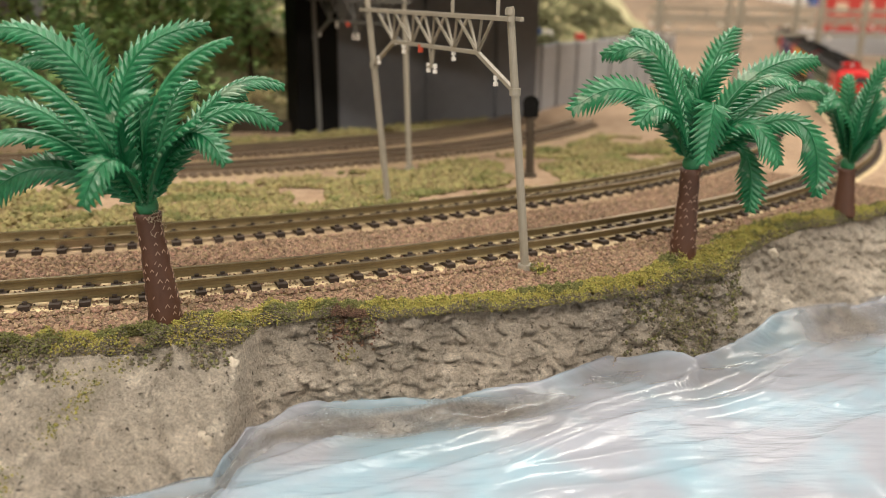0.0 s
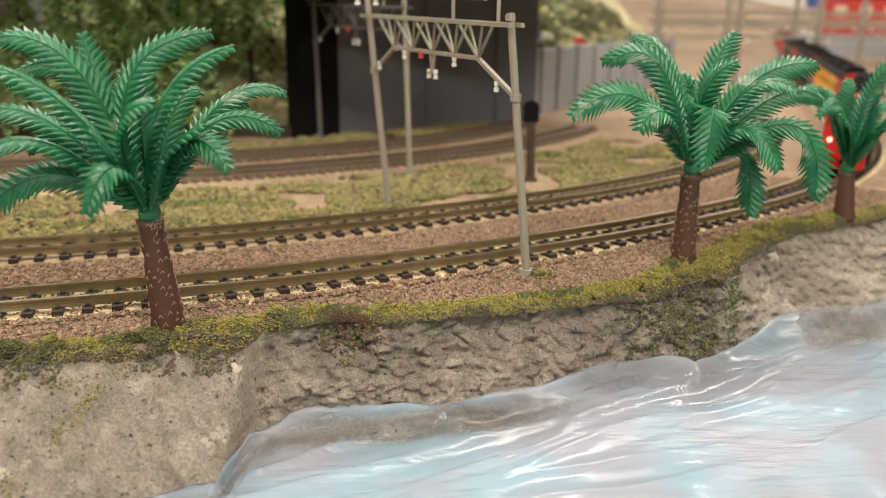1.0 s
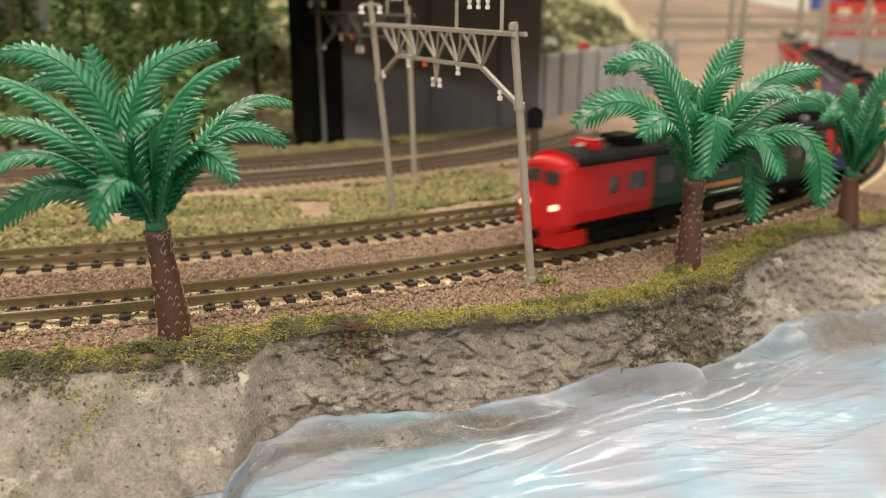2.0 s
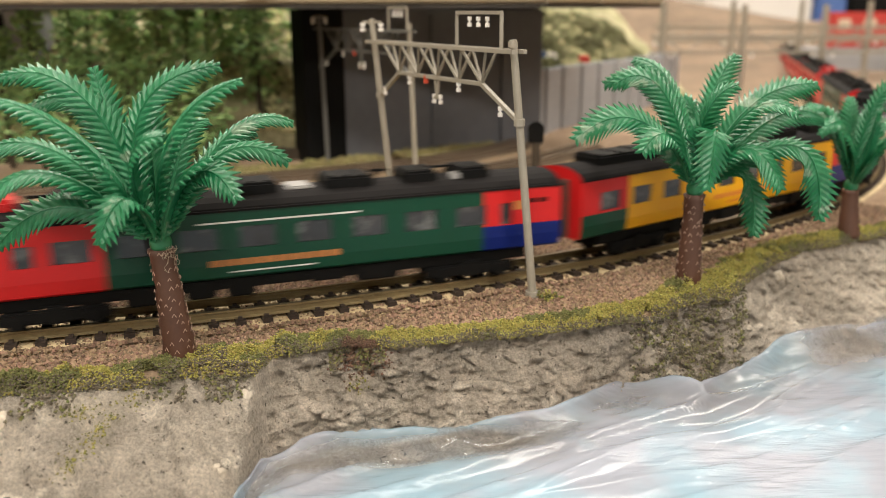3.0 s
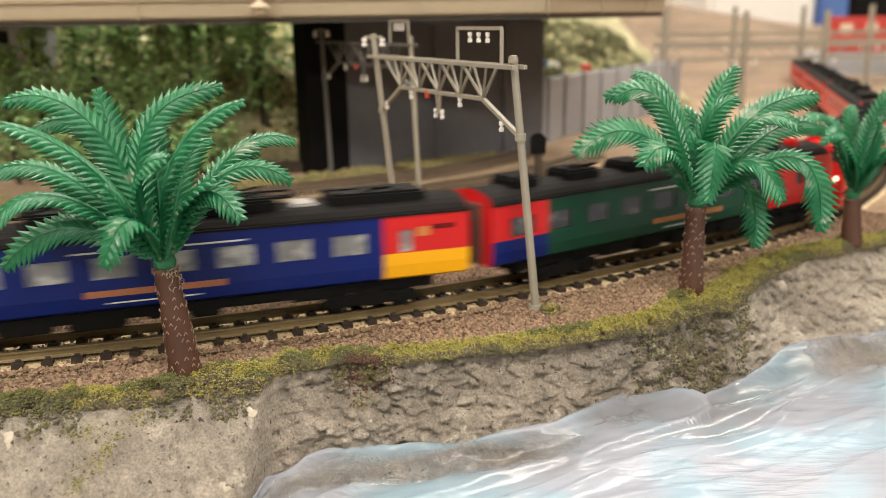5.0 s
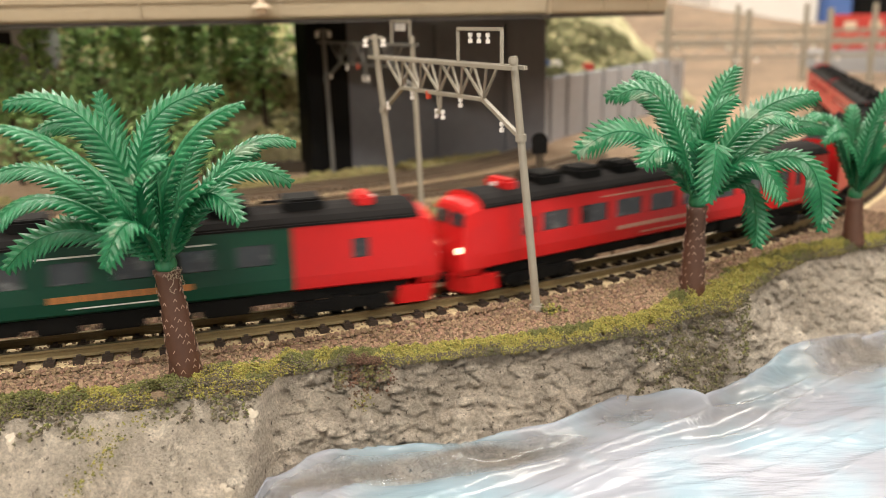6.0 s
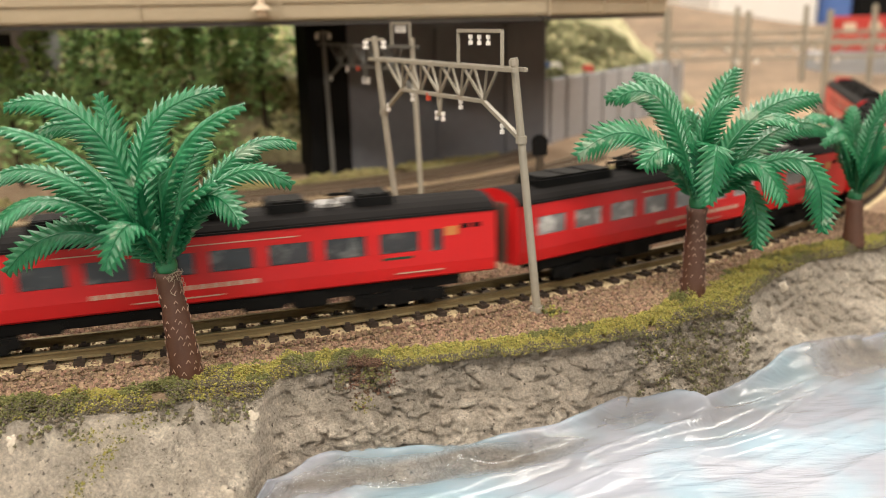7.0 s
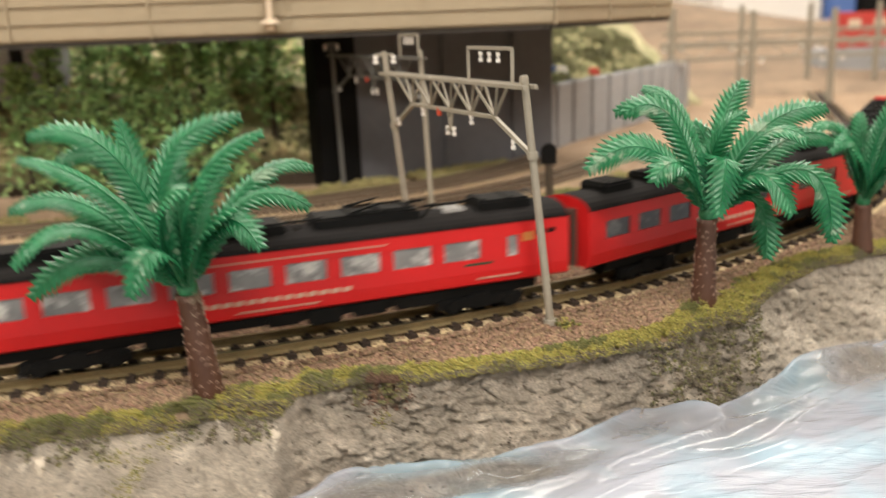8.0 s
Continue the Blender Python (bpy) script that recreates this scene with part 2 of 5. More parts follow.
# ---- building helpers (all lengths in millimetres) ----
def to_mesh(name, bm, materials, smooth=False):
    bmesh.ops.scale(bm, vec=(MM, MM, MM), verts=bm.verts)
    me = bpy.data.meshes.new(name)
    bm.to_mesh(me)
    bm.free()
    for m in materials if isinstance(materials, (list, tuple)) else [materials]:
        me.materials.append(m)
    if smooth:
        me.shade_smooth()
    return me


def part(name, bm, material, parent=None, label="", smooth=False):
    ob = new(name, to_mesh(name, bm, material, smooth))
    if parent is not None:
        ob.parent = parent
    return tagged(ob, label)


def thing(name, label, category, group="", kind="", at=(0, 0, 0), turn=0.0):
    ob = tagged(new(name), label, category, group, kind)
    ob.empty_display_size = 0.005
    ob.matrix_basis = pose(at[0] * MM, at[1] * MM, at[2] * MM, 0, 0, turn)
    return ob


def box(bm, x0, x1, y0, y1, z0, z1, slot=0, bevel=0.0):
    made = bmesh.ops.create_cube(bm, size=1.0)["verts"]
    bmesh.ops.scale(bm, vec=(x1 - x0, y1 - y0, z1 - z0), verts=made)
    bmesh.ops.translate(bm, vec=((x0 + x1) / 2, (y0 + y1) / 2, (z0 + z1) / 2), verts=made)
    faces = {f for v in made for f in v.link_faces}
    for f in faces:
        f.material_index = slot
    if bevel:
        edges = list({e for v in made for e in v.link_edges})
        bmesh.ops.bevel(bm, geom=edges, offset=bevel, segments=2, affect="EDGES")
    return made


def rod(bm, a, b, r0, r1=None, sides=8, slot=0):
    a, b = Vector(a), Vector(b)
    r1 = r0 if r1 is None else r1
    made = bmesh.ops.create_cone(bm, cap_ends=True, segments=sides, radius1=r0, radius2=r1, depth=(b - a).length)["verts"]
    m = Matrix.Translation((a + b) / 2) @ (b - a).to_track_quat("Z", "Y").to_matrix().to_4x4()
    bmesh.ops.transform(bm, matrix=m, verts=made)
    for f in {f for v in made for f in v.link_faces}:
        f.material_index = slot
    return made


def bar(bm, a, b, w, h, slot=0):
    """A square bar from a to b."""
    a, b = Vector(a), Vector(b)
    made = bmesh.ops.create_cube(bm, size=1.0)["verts"]
    bmesh.ops.scale(bm, vec=(w, h, (b - a).length), verts=made)
    m = Matrix.Translation((a + b) / 2) @ (b - a).to_track_quat("Z", "Y").to_matrix().to_4x4()
    bmesh.ops.transform(bm, matrix=m, verts=made)
    for f in {f for v in made for f in v.link_faces}:
        f.material_index = slot


def crumbs(name, points, sizes, material, label, category, flat=0.8, seed=1):
    """Loose granules: one joined mesh of small uneven octahedra."""
    rng = np.random.default_rng(seed)
    p = np.asarray(points, float)
    k = len(p)
    base = np.array([(1, 0, 0), (-1, 0, 0), (0, 1, 0), (0, -1, 0), (0, 0, 1), (0, 0, -1)], float)
    v = base[None] * (1 + 0.45 * (rng.random((k, 6, 1)) - 0.5)) + 0.35 * (rng.random((k, 6, 3)) - 0.5)
    a, b, c = rng.random((3, k)) * 6.283
    ca, sa, cb, sb = np.cos(a), np.sin(a), np.cos(b * 0.5), np.sin(b * 0.5)
    z, o = np.zeros(k), np.ones(k)
    ra = np.stack([np.stack([ca, -sa, z], -1), np.stack([sa, ca, z], -1), np.stack([z, z, o], -1)], 1)
    rb = np.stack([np.stack([cb, z, sb], -1), np.stack([z, o, z], -1), np.stack([-sb, z, cb], -1)], 1)
    v = np.einsum("kij,kjl,knl->kni", ra, rb, v) * np.asarray(sizes)[:, None, None]
    v[..., 2] *= flat
    v = (v + p[:, None]) * MM
    tri = np.array([(0, 2, 4), (2, 1, 4), (1, 3, 4), (3, 0, 4), (2, 0, 5), (1, 2, 5), (3, 1, 5), (0, 3, 5)])
    faces = (np.arange(k)[:, None, None] * 6 + tri[None]).reshape(-1, 3)
    me = bpy.data.meshes.new(name)
    me.from_pydata(v.reshape(-1, 3).tolist(), [], faces.tolist())
    me.materials.append(material)
    return tagged(new(name, me), label, category, "", "stuff")


# ---- the line of the near track ----
LEGS = [(0.0, 170.0, 485.0), (170.0, 385.0, 337.0)]


def track_point(s, off=0.0):
    """Place and heading at s millimetres along the near track, off millimetres to the far side."""
    x, y, h = -70.0, 167.2, 0.2717
    if s < 0:
        x, y = x + s * math.cos(h), y + s * math.sin(h)
    for s0, s1, r in LEGS:
        if s > s0:
            a = (min(s, s1) - s0) / r
            x, y = x + r * (math.sin(h + a) - math.sin(h)), y - r * (math.cos(h + a) - math.cos(h))
            h += a
    if s > LEGS[-1][1]:
        x, y = x + (s - LEGS[-1][1]) * math.cos(h), y + (s - LEGS[-1][1]) * math.sin(h)
    return x - off * math.sin(h), y + off * math.cos(h), h


# ---- shore lines in plan ----
EDGE = [(-400, 110), (-200, 124), (-110, 132), (-74, 139), (-55, 142), (-47, 147), (-38, 144), (-32.6, 147), (-30.4, 157), (-21, 160), (-5, 161), (12, 165), (31, 170), (44, 174), (51, 176), (59, 186), (71, 190), (77, 199), (90, 216), (104, 230), (126, 243), (140, 249), (200, 262), (500, 300)]
SHORE = [(-400, 20), (-200, 70), (-90, 95), (-60, 108), (-45, 116), (-33, 122), (-29.5, 139), (-24, 145), (-18, 148), (6, 150), (14, 152), (24, 157), (35, 166), (44, 170), (52, 171), (58, 168), (67, 176), (82, 188), (96, 196), (104, 199), (123, 212), (200, 240), (500, 280)]
WATER_Z = -14.0


def along(line, x):
    xs, ys = zip(*line)
    return float(np.interp(x, xs, ys))


def ground_z(x, y):
    """Height of the scenic ground behind the shore edge."""
    p = Vector((x * 0.06, y * 0.06, 0.0))
    return 0.5 * noise.noise(p) - 0.2


# ---- hall and table ----
def hall():
    bm = bmesh.new()
    box(bm, -4000, 4000, -4000, 4000, -930, -900)
    tagged(part("floor", bm, M_TABLE), "brown hall floor", "floor", "", "structure")
    bm = bmesh.new()
    box(bm, -4000, 4000, -4000, 4000, 1700, 1740)
    tagged(part("ceiling", bm, M_HALL), "cream hall ceiling", "ceiling", "", "structure")
    for name, x0, x1, y0, y1 in (("wall_north", -4000, 4000, 4000, 4060), ("wall_south", -4000, 4000, -4060, -4000), ("wall_east", 4000, 4060, -4000, 4000), ("wall_west", -4060, -4000, -4000, 4000)):
        bm = bmesh.new()
        box(bm, x0, x1, y0, y1, -900, 1700)
        tagged(part(name, bm, M_HALL), "cream painted hall wall", "wall", "", "structure")
    for lx, ly in LAMP_PLACES:
        lamp = thing("ceiling_lamp", "flat white ceiling panel lamp switched on", "lamp", "ceiling lamps", "", (lx * 1000, ly * 1000, 1680))
        bm = bmesh.new()
        box(bm, -640, 640, -215, 215, 0, 18, 0, 3)
        part("housing", bm, M_WHITE, lamp)
        bm = bmesh.new()
        box(bm, -600, 600, -175, 175, -4, 0)
        part("diffuser", bm, M_PANEL, lamp)
    table = thing("layout_table", "plywood table carrying the model landscape", "table", "", "", (0, 0, -900))
    bm = bmesh.new()
    box(bm, -700, 900, 20, 1500, 830, 866, 0, 2)
    part("tabletop", bm, M_TABLE, table)
    for x, y in ((-650, 80), (850, 80), (-650, 1450), (850, 1450)):
        bm = bmesh.new()
        box(bm, x - 30, x + 30, y - 30, y + 30, 0, 829, 0, 3)
        part("leg", bm, M_TABLE, table)


# ---- ground, rock face and water ----
def xcolumns():
    xs = list(np.arange(-400, -90, 20.0)) + list(np.arange(-90, 150, 0.58)) + list(np.arange(150, 501, 25.0))
    return xs


def edge_z(x):
    return -0.8 + 0.9 * noise.noise(Vector((x * 0.09, 3.1, 0)))


def ground():
    bm = bmesh.new()
    xs = list(np.arange(-600, -100, 40.0)) + list(np.arange(-100, 160, 2.0)) + list(np.arange(160, 861, 35.0))
    ws = [0, 1.5, 3, 5, 7, 9, 12, 15, 19, 24, 30, 38, 48, 60, 75, 95, 120, 150, 190, 240, 300, 380, 480, 600, 800, 1150]
    grid = []
    for x in xs:
        e = along(EDGE, x)
        row = []
        for w in ws:
            y = e + 1.0 + w
            z = ground_z(x, y) if w > 0 else edge_z(x) - 0.8
            row.append(bm.verts.new((x, y, z)))
        grid.append(row)
    for a, b in zip(grid, grid[1:]):
        for i in range(len(ws) - 1):
            bm.faces.new((a[i], b[i], b[i + 1], a[i + 1]))
    tagged(part("ground", bm, M_GROUND, smooth=True), "brown sandy scenic ground of a model landscape", "ground", "", "structure")


def face_point(x, f):
    """A point of the rock bank at x, f from the turf edge (0) to below the water (1)."""
    n3 = lambda a, b, c: noise.noise(Vector((a, b, c)))
    e, b = along(EDGE, x), along(SHORE, x)
    slab = 1.0 if x < -33 else max(0.0, 1 - (x + 33) / 2.2)
    if f < 0.06:
        g = f / 0.06
        y, z = e + 2.5 * (1 - g), edge_z(x) - 0.5 * (1 - g)
    else:
        g = (f - 0.06) / 0.94
        y = e + (b - 6 - e) * (g ** 1.25 * (1 - slab) + g * slab)
        z = edge_z(x) + (-24 - edge_z(x)) * g ** (0.85 + 0.35 * slab)
    # broad lumps, ledges, pits and cracks
    lump = 2.2 * n3(x * 0.07, z * 0.13, 2.0) + 1.3 * n3(x * 0.19, z * 0.24, 7.0)
    ledge = 0.75 * abs(n3(x * 0.16 + z * 0.1, z * 0.42, 11.0)) * (1 - 0.5 * slab)
    pit = -2.4 * max(0.0, n3(x * 0.55, z * 0.62, y * 0.2) - 0.24) * (1 - 0.4 * slab)
    fine = 0.5 * n3(x * 0.7, z * 0.8, 4.0) + 0.42 * n3(x * 1.5, z * 1.7, 9.0) + 0.22 * n3(x * 3.1, z * 3.3, 5.0)
    near, second = noise.voronoi(Vector((x * 0.24 + 0.5 * n3(x * 0.3, z * 0.3, 1), z * 0.3, y * 0.1)))[0][:2]
    fine += (0.9 - 0.55 * slab) * (min(0.28, second - near) * 3.2 - 0.6)
    crack = -12.0 * max(0.0, 0.07 - abs(n3(x * 0.12 + 5, z * 0.2 + y * 0.05, 21.0))) * (1 - 0.6 * slab)
    # torn mortar: rounded clods with sharp clefts between them
    clod = 3.4 * min(0.42, abs(n3(x * 0.27 + 0.4 * fine, z * 0.27 + y * 0.1, 31.0))) + 2.0 * min(0.45, abs(n3(x * 0.66, z * 0.62 + 0.3 * lump, 37.0))) - 0.9
    streak = 2.6 * abs(n3((x + 0.9 * z) * 0.34, (z - 0.5 * x) * 0.09, 41.0)) + 1.3 * abs(n3((x + 0.9 * z) * 0.9, (z - 0.5 * x) * 0.2, 43.0)) - 0.9
    fine += clod * (1 - 0.6 * slab) + streak * slab
    d = min(1.0, f * 9) * (lump * (1 - 0.35 * slab) + ledge + pit + fine + crack)
    up = 0.15 + 0.55 * slab
    return x, y - d * (1 - up * 0.6), z + d * up


def rock_face():
    """The broken plaster bank between the turf edge and the water."""
    xs, steps = xcolumns(), 84
    verts, faces = [], []
    for x in xs:
        for i in range(steps + 1):
            verts.append([c * MM for c in face_point(float(x), i / steps)])
    k = steps + 1
    for a in range(len(xs) - 1):
        for i in range(steps):
            faces.append((a * k + i, a * k + i + 1, (a + 1) * k + i + 1, (a + 1) * k + i))
    me = bpy.data.meshes.new("rock_face")
    me.from_pydata(verts, [], faces)
    tone = []
    for a, x in enumerate(xs):
        for i in range(k):
            wob = 7 * noise.noise(Vector((x * 0.12, i * 0.07, 17.0)))
            zone = min(1.0, max(0.0, (x + 33.5) / 1.5)) * min(1.0, max(0.0, (74 + wob - x) / 6))
            f = i / steps + 0.07 * noise.noise(Vector((x * 0.4, i * 0.12, 51.0)))
            for px, pf, rx, rf in ((19, 0.22, 1.5, 0.13), (25.5, 0.36, 4.0, 0.06), (38, 0.3, 2.4, 0.17), (42, 0.38, 1.4, 0.12), (-7, 0.42, 1.8, 0.07), (15, 0.44, 1.6, 0.1), (8, 0.16, 2.5, 0.06)):
                ux = x + 1.6 * noise.noise(Vector((x * 0.5, i * 0.15, 57.0)))
                zone *= 1 - math.exp(-(((ux - px) / rx) ** 2 + ((f - pf) / rf) ** 2) ** 2)
            tone.append(zone * min(1.0, max(0.0, 0.85 + 0.9 * noise.noise(Vector((x * 0.1, i * 0.09, 23.0))))))
    me.attributes.new("grey_cast", "FLOAT", "POINT").data.foreach_set("value", tone)
    me.materials.append(M_ROCK)
    me.shade_smooth()
    tagged(new("rock_face", me), "grey brown plaster rock bank above the water", "rock bank", "", "structure")


def water():
    xs = list(np.arange(-260, -70, 10.0)) + list(np.arange(-70, 170, 1.0)) + list(np.arange(170, 420, 20.0))
    ws = list(np.arange(-9, 46, 0.8)) + list(np.arange(46, 150, 8.0))
    verts, faces, milk = [], [], []
    for x in xs:
        sh = along(SHORE, x)
        for w in ws:
            y = sh - w
            q = Vector(((x * 0.89 + y * 0.45) * 0.022, (y * 0.89 - x * 0.45) * 0.11, 0.0))
            wave = 1.3 * noise.noise(q) + 0.7 * noise.noise(q * 2.7 + Vector((3, 1, 0))) + 0.3 * noise.noise(q * 6.5 + Vector((1, 7, 0)))
            wave += 2.0 * (1 - abs(noise.noise(q * 1.3 + Vector((9, 4, 0))))) ** 5 - 0.5
            lip = 1.6 + 2.6 * noise.noise(Vector((x * 0.06, 5, 0)))
            ridge = 3.4 * math.exp(-abs((w - lip) / (2.0 if w < lip else 3.4)) ** 1.6)
            ridge *= 0.8 + 0.7 * noise.noise(Vector((x * 0.08, 0.7, 2.0)))
            far = max(0.0, min(1.0, (w - 14) / 12))
            z = WATER_Z - 1.6 + ridge + wave * (0.75 - 0.4 * far) - max(0.0, -w) * 0.25
            # a tongue of gel climbs the bank on one stretch
            if 70 < x < 106:
                z += 5.0 * math.exp(-((x - 92) / 12) ** 2) * math.exp(-((w - 3) / 5.5) ** 2)
            verts.append((x * MM, y * MM, z * MM))
            pool = math.exp(-((x + 4) / 22) ** 2 - ((w - 7.5) / 3.2) ** 2) + 0.8 * math.exp(-((x - 103) / 10) ** 2 - ((w - 9) / 5) ** 2)
            edge = max(0.0, min(1.0, (w - 3.0) / 20))
            milk.append(max(0.0, min(1.0, 0.26 + 0.74 * edge + 0.12 * ridge - 1.25 * pool)))
    k = len(ws)
    for a in range(len(xs) - 1):
        for i in range(k - 1):
            faces.append((a * k + i, a * k + i + 1, (a + 1) * k + i + 1, (a + 1) * k + i))
    me = bpy.data.meshes.new("water")
    me.from_pydata(verts, [], faces)
    me.attributes.new("milk", "FLOAT", "POINT").data.foreach_set("value", milk)
    me.materials.append(M_WATER)
    me.shade_smooth()
    tagged(new("water", me), "milky white and pale blue resin water with glossy brushed waves", "water", "", "structure")
    bm = bmesh.new()
    box(bm, -300, 480, -60, 260, -34, -25)
    tagged(part("water_bed", bm, M_ROCK), "grey plaster bed under the water", "ground", "", "structure")


# ---- tracks ----
def sweep(bm, profile, s0, s1, step, off, slot_of):
    """A closed profile of (across, up) swept along the line; slot_of gives each side its material."""
    rings = []
    s = s0
    while s <= s1 + 0.01:
        x, y, h = track_point(s, off)
        rings.append([bm.verts.new((x - a * math.sin(h), y + a * math.cos(h), z)) for a, z in profile])
        s += step
    k = len(profile)
    for r0, r1 in zip(rings, rings[1:]):
        for i in range(k):
            f = bm.faces.new((r0[i], r1[i], r1[(i + 1) % k], r0[(i + 1) % k]))
            f.material_index = slot_of(i)
    bm.faces.new(rings[0])
    bm.faces.new(list(reversed(rings[-1])))


RAIL = [(-0.9, 1.7), (-0.25, 2.1), (-0.25, 3.0), (-0.5, 3.15), (-0.5, 3.6), (0.5, 3.6), (0.5, 3.15), (0.25, 3.0), (0.25, 2.1), (0.9, 1.7)]


def sleeper_mesh(material):
    bm = bmesh.new()
    box(bm, -1.05, 1.05, -7.6, 7.6, 0.3, 1.65)
    for y in (-4.6, 4.6):
        for sgn in (-1, 1):
            box(bm, -0.45, 0.45, y + sgn * 1.15 - 0.45, y + sgn * 1.15 + 0.45, 1.65, 2.15)
    return to_mesh("sleeper", bm, material)


def railway(label, off, s0, s1, spacing, mesh, max_parts=300, bed=None, rail=None):
    tr = thing("railway_track", label, "railway track", "railway tracks")
    for a in (-4.6, 4.6):
        bm = bmesh.new()
        sweep(bm, RAIL, s0, s1, 5.0, off + a, lambda i: 1 if i == 4 else 0)
        part("rail", bm, [rail or M_RAIL, M_RAILTOP], tr)
    bm = bmesh.new()
    sweep(bm, [(-9.5, -0.5), (-7.4, 0.75), (7.4, 0.75), (9.5, -0.5)], s0, s1, 10.0, off, lambda i: 0)
    part("roadbed", bm, bed or M_DULLBED, tr, "pale roadbed strip")
    s, k = s0 + 1, 0
    while s < s1 and k < max_parts:
        x, y, h = track_point(s, off)
        sl = new("sleeper", mesh)
        sl.parent = tr
        sl.matrix_basis = pose(x * MM, y * MM, 0, 0, 0, math.degrees(h))
        s += spacing
        k += 1
    return tr


def rail_joiners(tr, off, s):
    for a in (-4.6, 4.6):
        x, y, h = track_point(s, off + a)
        bm = bmesh.new()
        box(bm, -5.5, 5.5, -0.75, -0.55, 1.9, 3.2)
        box(bm, -5.5, 5.5, 0.55, 0.75, 1.9, 3.2)
        box(bm, -5.5, 5.5, -0.95, 0.95, 1.55, 1.9)
        ob = part("rail_joiner", bm, M_RAILTOP, tr, "bright metal rail joiner")
        ob.matrix_basis = pose(x * MM, y * MM, 0, 0, 0, math.degrees(h))


def tracks():
    mesh, dull = sleeper_mesh(M_SLEEPER), sleeper_mesh(M_DULLSLEEPER)
    railway("bronzed rails on dark sleepers beside the turf bank", 0.0, -120, 900, 5.5, mesh, 220, M_ROADBED)
    far = railway("bronzed rails on dark sleepers beside the dry meadow", 40.0, -150, 420, 5.5, mesh)
    rail_joiners(far, 40.0, -2.0)
    railway("dull rails on dark sleepers before the grey wall", 122.0, -220, 330, 4.8, dull, rail=M_DULLRAIL)
    railway("dull rails on dark sleepers at the foot of the grey wall", 154.0, -220, 330, 4.8, dull, rail=M_DULLRAIL)


# ---- catenary gantries ----
def insulator(bm, p, r=0.75):
    x, y, z = p
    rod(bm, (x, y, z), (x, y, z - 0.9), r, r, 8)
    rod(bm, (x, y, z - 0.9), (x, y, z - 1.4), r * 0.5, r * 0.5, 8)
    rod(bm, (x, y, z - 1.4), (x, y, z - 2.3), r * 1.05, r * 1.05, 8)


